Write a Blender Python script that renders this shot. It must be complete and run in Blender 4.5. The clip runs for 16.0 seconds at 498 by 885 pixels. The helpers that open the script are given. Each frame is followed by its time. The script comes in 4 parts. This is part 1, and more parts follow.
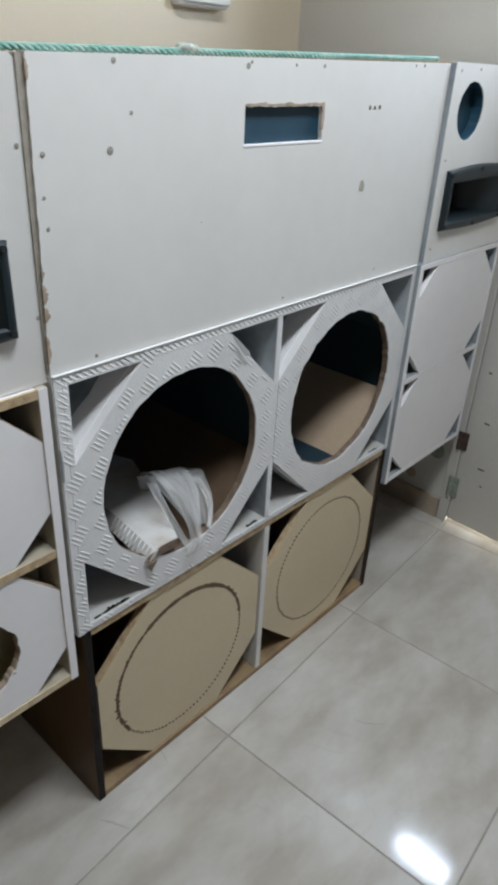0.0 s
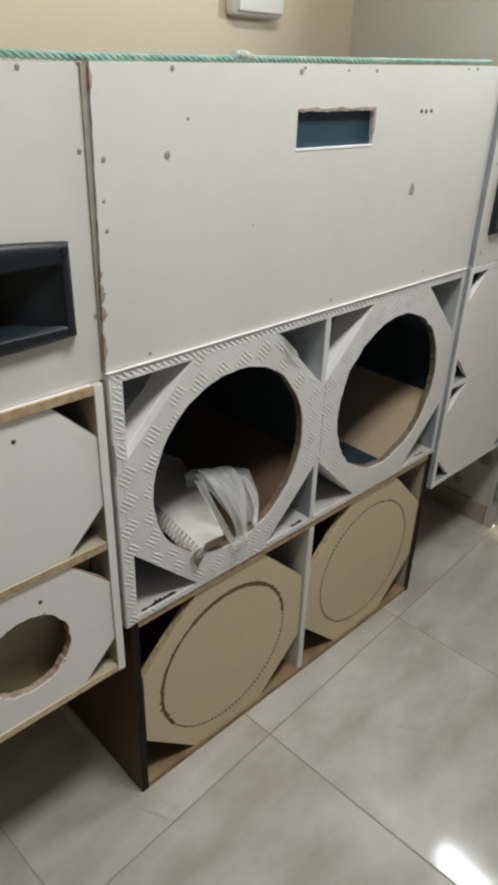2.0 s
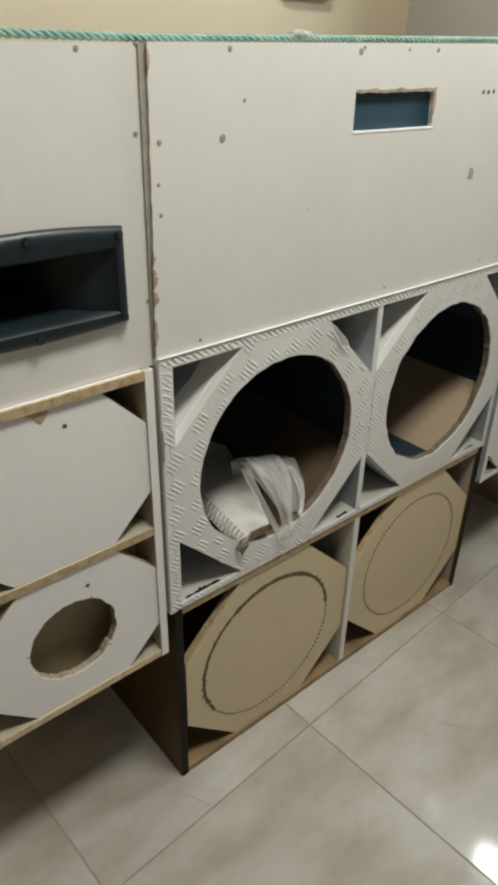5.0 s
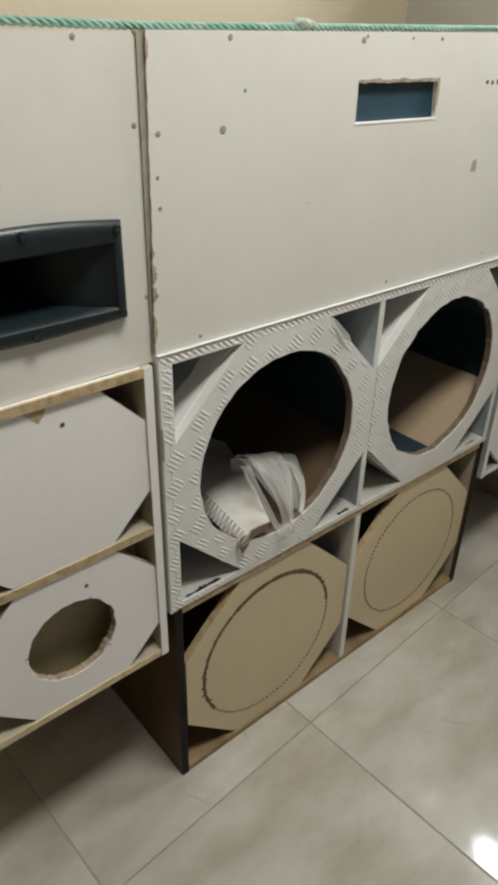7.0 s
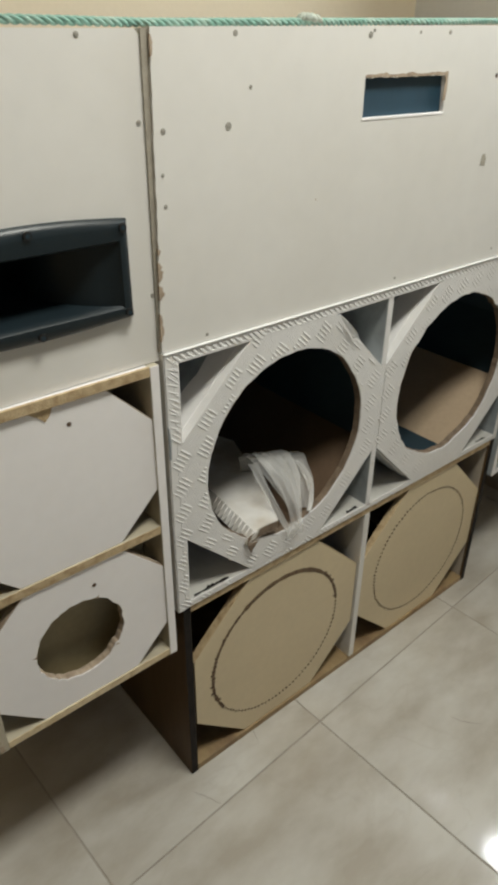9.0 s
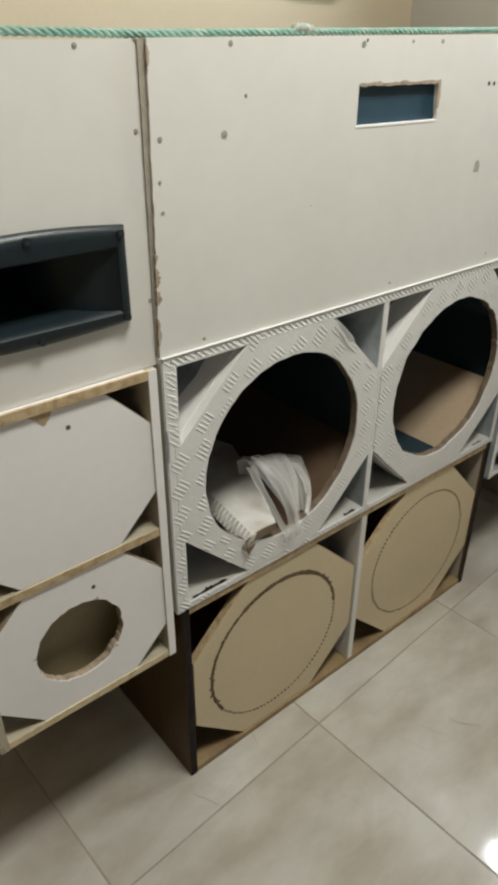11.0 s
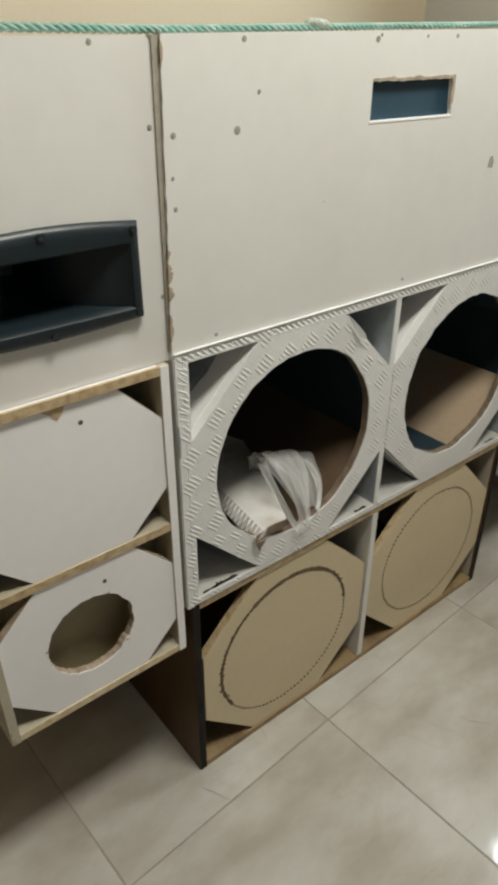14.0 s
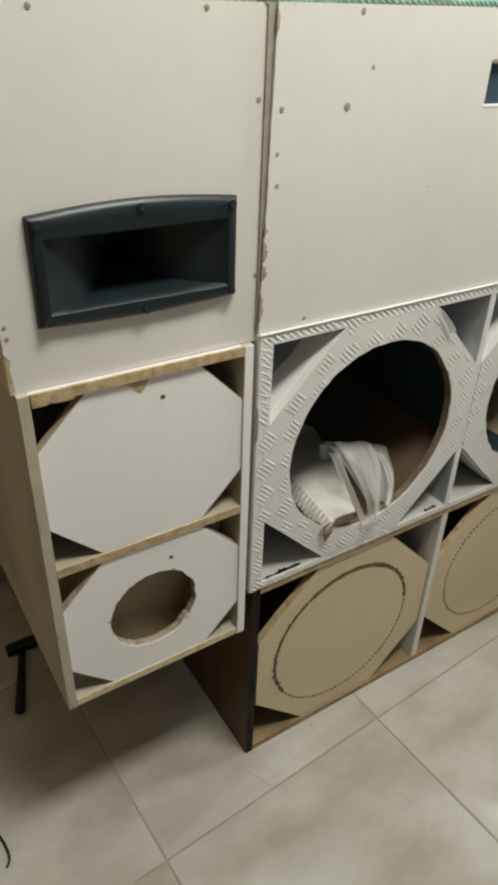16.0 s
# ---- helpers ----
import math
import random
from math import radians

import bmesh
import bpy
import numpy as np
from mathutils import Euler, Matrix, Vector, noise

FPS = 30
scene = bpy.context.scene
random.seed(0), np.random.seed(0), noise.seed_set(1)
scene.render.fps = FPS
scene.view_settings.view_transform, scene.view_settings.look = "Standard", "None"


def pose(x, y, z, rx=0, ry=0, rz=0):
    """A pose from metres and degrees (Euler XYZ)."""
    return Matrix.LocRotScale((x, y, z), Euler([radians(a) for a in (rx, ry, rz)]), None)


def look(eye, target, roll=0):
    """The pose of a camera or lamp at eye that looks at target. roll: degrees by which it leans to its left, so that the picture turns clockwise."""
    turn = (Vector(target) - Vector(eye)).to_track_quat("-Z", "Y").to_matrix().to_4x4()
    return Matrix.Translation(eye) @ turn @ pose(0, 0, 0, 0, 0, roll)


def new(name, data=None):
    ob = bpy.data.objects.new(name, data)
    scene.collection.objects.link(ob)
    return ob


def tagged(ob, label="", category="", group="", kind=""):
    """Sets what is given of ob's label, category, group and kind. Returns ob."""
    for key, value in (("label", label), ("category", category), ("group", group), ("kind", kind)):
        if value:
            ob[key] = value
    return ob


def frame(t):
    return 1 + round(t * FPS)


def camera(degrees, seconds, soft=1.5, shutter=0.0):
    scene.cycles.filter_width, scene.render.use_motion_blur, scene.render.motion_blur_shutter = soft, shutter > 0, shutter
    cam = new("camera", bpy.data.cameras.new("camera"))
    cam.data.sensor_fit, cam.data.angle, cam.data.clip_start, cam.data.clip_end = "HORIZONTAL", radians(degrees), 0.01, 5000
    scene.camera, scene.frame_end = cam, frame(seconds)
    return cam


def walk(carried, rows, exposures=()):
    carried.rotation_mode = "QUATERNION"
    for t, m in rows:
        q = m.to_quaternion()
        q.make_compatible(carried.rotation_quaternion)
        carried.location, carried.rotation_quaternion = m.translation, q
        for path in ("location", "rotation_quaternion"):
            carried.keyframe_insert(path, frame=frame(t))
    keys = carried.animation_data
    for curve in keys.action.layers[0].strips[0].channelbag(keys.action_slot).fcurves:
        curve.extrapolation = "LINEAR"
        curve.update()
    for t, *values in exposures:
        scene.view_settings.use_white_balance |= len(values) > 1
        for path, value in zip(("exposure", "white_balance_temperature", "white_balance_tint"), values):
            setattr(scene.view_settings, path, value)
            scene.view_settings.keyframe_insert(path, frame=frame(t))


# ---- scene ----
cam = camera(40.4, 16.0, soft=3.9)
PATH = [
    (0, (-0.511, -0.844, 1.48), (0.802, 0.308, 0.506), 3.0),
    (0.5, (-0.515, -0.853, 1.479), (0.764, 0.337, 0.506), 2.3),
    (1, (-0.523, -0.853, 1.476), (0.734, 0.362, 0.504), 2.3),
    (1.5, (-0.529, -0.852, 1.478), (0.722, 0.375, 0.514), 2.6),
    (2, (-0.534, -0.857, 1.476), (0.696, 0.394, 0.515), 1.9),
    (2.5, (-0.533, -0.856, 1.475), (0.688, 0.398, 0.507), 1.7),
    (3, (-0.536, -0.852, 1.474), (0.673, 0.416, 0.508), 1.9),
    (3.5, (-0.533, -0.85, 1.474), (0.659, 0.425, 0.497), 1.8),
    (4, (-0.537, -0.85, 1.475), (0.649, 0.438, 0.509), 1.4),
    (4.5, (-0.541, -0.841, 1.472), (0.611, 0.469, 0.493), 1.2),
    (5, (-0.537, -0.84, 1.469), (0.593, 0.478, 0.477), 1.2),
    (7.5, (-0.527, -0.818, 1.466), (0.603, 0.486, 0.453), 1.2),
    (8, (-0.524, -0.819, 1.465), (0.589, 0.495, 0.448), 0.8),
    (8.5, (-0.523, -0.817, 1.466), (0.568, 0.518, 0.454), -0.0),
    (9, (-0.522, -0.819, 1.466), (0.583, 0.501, 0.449), 0.5),
    (11.5, (-0.528, -0.835, 1.469), (0.585, 0.495, 0.473), 0.2),
    (12, (-0.524, -0.826, 1.461), (0.594, 0.503, 0.469), 0.1),
    (12.5, (-0.534, -0.834, 1.469), (0.577, 0.496, 0.471), 0.2),
    (13, (-0.533, -0.836, 1.468), (0.571, 0.504, 0.475), 0.1),
    (13.5, (-0.537, -0.834, 1.466), (0.567, 0.5, 0.465), 0.3),
    (14, (-0.529, -0.835, 1.469), (0.553, 0.509, 0.457), 0.1),
    (14.5, (-0.53, -0.835, 1.465), (0.555, 0.509, 0.457), 0.0),
    (15, (-0.54, -0.828, 1.465), (0.542, 0.516, 0.453), 0.5),
    (15.5, (-0.546, -0.815, 1.467), (0.457, 0.579, 0.442), 0.6),
    (16, (-0.549, -0.801, 1.457), (0.388, 0.621, 0.407), 2.0),
]
walk(cam, [(t, look(eye, target, roll)) for t, eye, target, roll in PATH],
     [(0.0, 0.02, 5650, 8), (1.0, 0.0, 6000, 7), (2.0, 0.0, 6350, 6), (4.0, 0.0, 6650, 5), (5.0, -0.03, 6650, 5), (8.0, -0.04, 6650, 5), (8.6, 0.04, 6650, 5), (14.0, 0.06, 6700, 5), (15.5, 0.075, 6700, 5), (16.0, 0.12, 6700, 5)])


# ---- light ----
world = bpy.data.worlds.new("daylight")
scene.world = world
world.use_nodes = True
sky = world.node_tree.nodes.new("ShaderNodeTexSky")
sky.sky_type, sky.sun_disc = "NISHITA", False
sky.sun_elevation, sky.sun_rotation = radians(50), radians(120)
world.node_tree.links.new(sky.outputs[0], world.node_tree.nodes["Background"].inputs[0])
world.node_tree.nodes["Background"].inputs[1].default_value = 0.1


def area_lamp(name, m, wide, high, watts, colour):
    lamp = bpy.data.lights.new(name, "AREA")
    lamp.shape, lamp.size, lamp.size_y, lamp.energy, lamp.color = "RECTANGLE", wide, high, watts, colour
    ob = new(name, lamp)
    ob.matrix_world = m
    return ob


# the room's inner faces
X0, X1, Y0, Y1, ZC = -2.2, 1.59, -2.9, 0.87, 2.7
# added fill behind the camera, assumed overhead key; daylight over and under the door
area_lamp("window_daylight", look((-0.1, Y0 - 0.03, 1.7), (-0.1, 0, 1.5)), 1.7, 1.3, 0.5, (1.0, 0.93, 0.82))
area_lamp("rooflight_daylight", look((0.22, -0.68, ZC + 0.05), (0.22, -0.67, 0)), 0.8, 0.34, 35.0, (1.0, 0.975, 0.925))
area_lamp("transom_daylight", look((X1 + 0.07, -0.265, 1.955), (X1 - 1, -0.265, 1.80)), 0.25, 0.22, 13.0, (0.90, 0.95, 1.0))
area_lamp("door_gap_daylight", look((X1 + 0.12, -0.44, 0.018), (X1, -0.44, 0.010)), 0.8, 0.03, 3.0, (1.0, 0.84, 0.62))


# ---- materials ----
def material(name, colour, rough=0.5, metal=0.0, vary=0.06, scale=4.0, fine=60.0, bump=0.05, second=None, spec=0.5, stretch=(1, 1, 1)):
    """Two scales of noise in colour, a fine bump, and roughness that wanders."""
    m = bpy.data.materials.new(name)
    m.use_nodes = True
    t = m.node_tree
    b = t.nodes["Principled BSDF"]
    b.inputs["Metallic"].default_value = metal
    b.inputs["Specular IOR Level"].default_value = spec
    geo = t.nodes.new("ShaderNodeTexCoord")
    mp = t.nodes.new("ShaderNodeMapping")
    mp.inputs["Scale"].default_value = stretch
    t.links.new(geo.outputs["Object"], mp.inputs[0])
    n1, n2 = t.nodes.new("ShaderNodeTexNoise"), t.nodes.new("ShaderNodeTexNoise")
    for n, s, d in ((n1, scale, 4), (n2, fine, 3)):
        n.inputs["Scale"].default_value, n.inputs["Detail"].default_value = s, d
        t.links.new(mp.outputs[0], n.inputs["Vector"])
    second = second or tuple(c * (1 - 3 * vary) for c in colour)
    mix = t.nodes.new("ShaderNodeMix")
    mix.data_type = "RGBA"
    mix.inputs["A"].default_value, mix.inputs["B"].default_value = (*colour, 1), (*second, 1)
    ramp = t.nodes.new("ShaderNodeMapRange")
    ramp.inputs["From Min"].default_value, ramp.inputs["From Max"].default_value = 0.42, 0.72
    t.links.new(n1.outputs[0], ramp.inputs[0])
    t.links.new(ramp.outputs[0], mix.inputs["Factor"])
    hsv = t.nodes.new("ShaderNodeHueSaturation")
    val = t.nodes.new("ShaderNodeMapRange")
    val.inputs["To Min"].default_value, val.inputs["To Max"].default_value = 1 - 2 * vary, 1 + 2 * vary
    t.links.new(n2.outputs[0], val.inputs[0])
    t.links.new(val.outputs[0], hsv.inputs["Value"])
    t.links.new(mix.outputs["Result"], hsv.inputs["Color"])
    t.links.new(hsv.outputs[0], b.inputs["Base Color"])
    rr = t.nodes.new("ShaderNodeMapRange")
    rr.inputs["To Min"].default_value, rr.inputs["To Max"].default_value = max(0.02, rough - 0.08), min(1, rough + 0.08)
    t.links.new(n1.outputs[0], rr.inputs[0])
    t.links.new(rr.outputs[0], b.inputs["Roughness"])
    if bump:
        bp = t.nodes.new("ShaderNodeBump")
        bp.inputs["Strength"].default_value, bp.inputs["Distance"].default_value = bump, 0.002
        t.links.new(n2.outputs[0], bp.inputs["Height"])
        t.links.new(bp.outputs[0], b.inputs["Normal"])
    return m


LAMINATE = material("white_laminate", (0.73, 0.715, 0.685), 0.40, vary=0.02, scale=2.0, fine=25, bump=0.03, second=(0.68, 0.66, 0.62))
COOL_WHITE = material("white_board", (0.86, 0.835, 0.83), 0.45, vary=0.015, scale=3, fine=40, bump=0.03)
FILM = material("embossed_white_film", (0.77, 0.76, 0.75), 0.32, vary=0.025, scale=7, fine=70, bump=0.06)
CHIP = material("raw_chipboard", (0.52, 0.40, 0.24), 0.85, vary=0.12, scale=60, fine=320, bump=0.5, second=(0.34, 0.23, 0.12))
CHIP_PALE = material("pale_chipboard", (0.66, 0.55, 0.36), 0.8, vary=0.09, scale=50, fine=300, bump=0.4, second=(0.50, 0.38, 0.22))
BEIGE = material("beige_fibreboard", (0.64, 0.535, 0.355), 0.5, vary=0.025, scale=3, fine=60, bump=0.03)
WENGE = material("dark_brown_laminate", (0.090, 0.052, 0.022), 0.5, vary=0.12, scale=6, fine=60, bump=0.05, stretch=(1, 1, 0.15), spec=0.25)
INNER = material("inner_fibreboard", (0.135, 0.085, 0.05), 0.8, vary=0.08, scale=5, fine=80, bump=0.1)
# board grey with the bluish shade of the corner recesses mixed in
GREY_BOARD_SHADE = material("grey_board_with_shade", (0.33, 0.36, 0.375), 0.5, vary=0.08, scale=9, fine=70, bump=0.06, second=(0.20, 0.23, 0.25))
DULL_CREAM = material("yellowed_laminate", (0.52, 0.475, 0.37), 0.55, vary=0.05, scale=5, fine=50, bump=0.08, second=(0.36, 0.31, 0.22))
EDGE_GREY = material("grey_raw_edge", (0.38, 0.35, 0.29), 0.85, vary=0.08, scale=40, fine=250, bump=0.3, second=(0.29, 0.26, 0.21))
CHIP_GREY = material("weathered_chipboard", (0.42, 0.335, 0.25), 0.85, vary=0.12, scale=70, fine=320, bump=0.5, second=(0.27, 0.205, 0.15))
CHIP_DARK = material("dark_sawn_chipboard", (0.20, 0.145, 0.10), 0.85, vary=0.12, scale=60, fine=320, bump=0.5, second=(0.11, 0.08, 0.055))
BLACK_EDGE = material("black_edge_band", (0.018, 0.014, 0.012), 0.75, spec=0.2, vary=0.15, scale=40, fine=200, bump=0.2)
# paler copy of the inner board, for a bottom that the light reaches
LIT_INNER = material("lit_inner_laminate", (0.50, 0.49, 0.46), 0.55, vary=0.06, scale=9, fine=60, bump=0.05)
# dark blue holding the hazy shade of the slot and the round hole
HAZE_BLUE = material("hazy_shade_blue", (0.010, 0.046, 0.078), 0.6, vary=0.06, scale=6, fine=60, bump=0.05)
# near-black navy: shade and lens haze of deep openings put into the colour
SHADE_NAVY = material("navy_recess_shade", (0.012, 0.034, 0.050), 0.8, vary=0.08, scale=5, fine=80, bump=0.1)
TAN = material("tan_cardboard", (0.50, 0.38, 0.26), 0.75, vary=0.04, scale=4, fine=90, bump=0.1)
PLASTIC = material("black_plastic", (0.009, 0.017, 0.022), 0.40, vary=0.1, scale=8, fine=200, bump=0.08)
HOLE = material("dark_drill_hole", (0.11, 0.07, 0.045), 0.9, vary=0.1, bump=0.1)
GROOVE = material("sawn_groove", (0.20, 0.135, 0.075), 0.9, vary=0.2, scale=120, fine=400, bump=0.4, second=(0.07, 0.045, 0.025))
BROWN_BOARD = material("brown_base_board", (0.32, 0.225, 0.115), 0.6, vary=0.1, scale=14, fine=120, bump=0.1, second=(0.20, 0.125, 0.065))
TAUPE = material("greyish_inner_laminate", (0.42, 0.375, 0.31), 0.55, vary=0.06, scale=6, fine=60, bump=0.05)
STEEL = material("dull_steel", (0.36, 0.34, 0.30), 0.5, metal=0.1, vary=0.1, scale=80, fine=300)
CREAM = material("cream_wall_paint", (0.76, 0.66, 0.50), 0.6, vary=0.015, scale=1.5, fine=90, bump=0.12)
GREY_WALL = material("pale_wall_paint", (0.60, 0.585, 0.54), 0.6, vary=0.02, scale=1.8, fine=90, bump=0.12)
# brown chosen to dim and warm the bounce off unseen walls
SHADE_WALL = material("bounce_brown", (0.24, 0.17, 0.075), 0.65, vary=0.03, scale=1.5, fine=90, bump=0.12)
# brown chosen to lower and warm the bounce from the unseen ceiling
CEIL = material("bounce_brown_ceiling", (0.46, 0.39, 0.26), 0.8, vary=0.01, bump=0.05)
SKIRT = material("skirting_tile", (0.42, 0.35, 0.27), 0.3, vary=0.05, scale=8, fine=60)
GROUT = material("grey_grout", (0.36, 0.33, 0.285), 0.85, vary=0.08, scale=20, fine=200, bump=0.3)
DOOR = material("white_door_paint", (0.56, 0.54, 0.49), 0.4, vary=0.025, scale=3, fine=50, bump=0.05)
RUST = material("rusty_hinge", (0.10, 0.065, 0.05), 0.7, metal=0.4, vary=0.15, scale=60, fine=200, bump=0.3)
GREEN_PLATE = material("green_grey_paint", (0.30, 0.33, 0.28), 0.6, vary=0.1, scale=40, fine=150, bump=0.2)
ROPE = material("turquoise_rope", (0.20, 0.37, 0.31), 0.6, vary=0.1, scale=40, fine=400, bump=0.4, second=(0.36, 0.48, 0.42))
PALE_PLASTIC = material("white_plastic", (0.80, 0.79, 0.76), 0.35, vary=0.01, bump=0.02)
BLACK_IRON = material("black_iron", (0.02, 0.02, 0.02), 0.5, metal=0.3, vary=0.1, scale=60, fine=200, bump=0.2)


BAG = material("thin_white_plastic_film", (0.85, 0.85, 0.83), 0.28, vary=0.02, scale=20, fine=120, bump=0.1)
BAG.node_tree.nodes["Principled BSDF"].inputs["Alpha"].default_value = 0.34


def tile_material():
    """Polished pale porcelain: clouded marble with thin brown-grey veins."""
    m = bpy.data.materials.new("polished_marble_tile")
    m.use_nodes = True
    t = m.node_tree
    b = t.nodes["Principled BSDF"]
    co = t.nodes.new("ShaderNodeTexCoord")
    info = t.nodes.new("ShaderNodeObjectInfo")
    add = t.nodes.new("ShaderNodeVectorMath")
    add.operation = "MULTIPLY_ADD"
    add.inputs[1].default_value = (7, 11, 5)
    t.links.new(info.outputs["Random"], add.inputs[0])
    t.links.new(co.outputs["Object"], add.inputs[2])
    mp = t.nodes.new("ShaderNodeMapping")
    mp.inputs["Rotation"].default_value = (0, 0, radians(35))
    mp.inputs["Scale"].default_value = (1, 1.9, 1)
    t.links.new(add.outputs[0], mp.inputs[0])
    cloud = t.nodes.new("ShaderNodeTexNoise")
    cloud.inputs["Scale"].default_value, cloud.inputs["Detail"].default_value = 3.8, 7
    cloud.inputs["Roughness"].default_value = 0.54
    vein = t.nodes.new("ShaderNodeTexNoise")
    vein.inputs["Scale"].default_value, vein.inputs["Detail"].default_value, vein.inputs["Distortion"].default_value = 2.4, 5, 0.6
    for n in (cloud, vein):
        t.links.new(mp.outputs[0], n.inputs["Vector"])
    r1 = t.nodes.new("ShaderNodeValToRGB")
    r1.color_ramp.elements[0].position, r1.color_ramp.elements[0].color = 0.35, (0.425, 0.39, 0.335, 1)
    r1.color_ramp.elements[1].position, r1.color_ramp.elements[1].color = 0.65, (0.595, 0.58, 0.54, 1)
    t.links.new(cloud.outputs[0], r1.inputs[0])
    r2 = t.nodes.new("ShaderNodeValToRGB")
    r2.color_ramp.elements[0].position, r2.color_ramp.elements[0].color = 0.485, (0, 0, 0, 1)
    r2.color_ramp.elements[1].position, r2.color_ramp.elements[1].color = 0.515, (0, 0, 0, 1)
    e = r2.color_ramp.elements.new(0.5)
    e.color = (0.11, 0.11, 0.11, 1)
    t.links.new(vein.outputs[0], r2.inputs[0])
    mix = t.nodes.new("ShaderNodeMix")
    mix.data_type = "RGBA"
    mix.inputs["B"].default_value = (0.36, 0.31, 0.26, 1)
    t.links.new(r2.outputs[0], mix.inputs["Factor"])
    t.links.new(r1.outputs[0], mix.inputs["A"])
    t.links.new(mix.outputs["Result"], b.inputs["Base Color"])
    rr = t.nodes.new("ShaderNodeMapRange")
    rr.inputs["To Min"].default_value, rr.inputs["To Max"].default_value = 0.06, 0.12
    t.links.new(cloud.outputs[0], rr.inputs[0])
    t.links.new(rr.outputs[0], b.inputs["Roughness"])
    wave = t.nodes.new("ShaderNodeTexNoise")
    wave.inputs["Scale"].default_value, wave.inputs["Detail"].default_value = 14, 2
    t.links.new(add.outputs[0], wave.inputs["Vector"])
    bp = t.nodes.new("ShaderNodeBump")
    bp.inputs["Strength"].default_value, bp.inputs["Distance"].default_value = 0.12, 0.002
    t.links.new(wave.outputs[0], bp.inputs["Height"])
    t.links.new(bp.outputs[0], b.inputs["Normal"])
    return m


TILE = tile_material()
SOILED = material("soiled_white_film", (0.74, 0.72, 0.69), 0.38, vary=0.05, scale=11, fine=45, bump=0.1, second=(0.50, 0.44, 0.36))


# ---- builders ----
def thing(name, place, label, category, group=""):
    ob = new(name)
    ob.location = place
    ob.empty_display_size = 0.05
    bpy.context.view_layer.update()
    return tagged(ob, label, category, group)


def finish(bm, name, mat):
    bmesh.ops.recalc_face_normals(bm, faces=bm.faces[:])
    me = bpy.data.meshes.new(name)
    bm.to_mesh(me)
    bm.free()
    me.materials.append(mat)
    return me


def part(name, bm, mat, parent, label="", smooth=False):
    """Links a bmesh, built in world places, as one mesh under a thing or part."""
    ob = new(name, finish(bm, name, mat))
    if smooth:
        ob.data.polygons.foreach_set("use_smooth", [True] * len(ob.data.polygons))
    if parent:
        at = Vector((0, 0, 0))
        up = parent
        while up:
            at += up.location
            up = up.parent
        ob.parent = parent
        ob.location = -at
    return tagged(ob, label)


def alone(name, bm, mat, label, category, kind="", group="", smooth=False):
    """A thing or a piece of the setting that is a single mesh."""
    ob = part(name, bm, mat, None, label, smooth)
    return tagged(ob, label, category, group, kind)


def block(x0, x1, y0, y1, z0, z1, bevel=0.0, bm=None, m=None):
    bm = bm or bmesh.new()
    made = bmesh.ops.create_cube(bm, size=1)["verts"]
    bmesh.ops.scale(bm, vec=(x1 - x0, y1 - y0, z1 - z0), verts=made)
    bmesh.ops.translate(bm, vec=((x0 + x1) / 2, (y0 + y1) / 2, (z0 + z1) / 2), verts=made)
    if bevel:
        edges = list({e for v in made for e in v.link_edges})
        made = [v for f in bmesh.ops.bevel(bm, geom=edges, offset=bevel, segments=2, profile=0.5, affect="EDGES")["faces"] for v in f.verts]
    if m:
        bmesh.ops.transform(bm, matrix=m, verts=list(set(bm.verts[:])))
    return bm


def plate(outer, holes, y, thick):
    """A board in the x-z plane, its front at y, with holes cut through it."""
    bm = bmesh.new()
    for loop in (outer, *holes):
        vs = [bm.verts.new((x, y, z)) for x, z in loop]
        for a, b in zip(vs, vs[1:] + vs[:1]):
            bm.edges.new((a, b))
    bmesh.ops.triangle_fill(bm, use_beauty=True, use_dissolve=False, edges=bm.edges[:])
    back = bmesh.ops.extrude_face_region(bm, geom=bm.faces[:])["geom"]
    bmesh.ops.translate(bm, vec=(0, thick, 0), verts=[v for v in back if isinstance(v, bmesh.types.BMVert)])
    return bm


def ragged(cx, cz, r, seed, rough=0.004, n=72, squash=1.0):
    """A circle sawn by hand."""
    out = []
    for i in range(n):
        a = 2 * math.pi * i / n
        d = r + rough * noise.noise((math.cos(a) * 5 + seed, math.sin(a) * 5, seed)) + 0.4 * rough * noise.noise((math.cos(a) * 19, math.sin(a) * 19 + seed, 2)) + 0.45 * rough * noise.noise((math.cos(a) * 47, math.sin(a) * 47, seed + 3))
        out.append((cx + d * math.cos(a), cz + squash * d * math.sin(a)))
    return out


def octagon(x0, x1, z0, z1, cx, cz=None):
    cz = cz or cx
    return [(x0 + cx, z0), (x1 - cx, z0), (x1, z0 + cz), (x1, z1 - cz), (x1 - cx, z1), (x0 + cx, z1), (x0, z1 - cz), (x0, z0 + cz)]


def rod(a, b, r0, r1=None, n=10, bm=None):
    bm = bm or bmesh.new()
    a, b = Vector(a), Vector(b)
    m = Matrix.Translation((a + b) / 2) @ (b - a).to_track_quat("Z", "Y").to_matrix().to_4x4()
    bmesh.ops.create_cone(bm, cap_ends=True, segments=n, radius1=r0, radius2=r0 if r1 is None else r1, depth=(b - a).length, matrix=m)
    return bm


def screw(parent, x, y, z, r=0.0045, mat=None):
    """A sunk screw: a dished rim with a cross slot."""
    bm = bmesh.new()
    rod((x, y + 0.001, z), (x, y - 0.0008, z), r, r * 0.8, 10, bm)
    rod((x, y - 0.0006, z), (x, y - 0.0012, z), r * 0.4, r * 0.3, 6, bm)
    return part("screw", bm, mat or STEEL, parent)


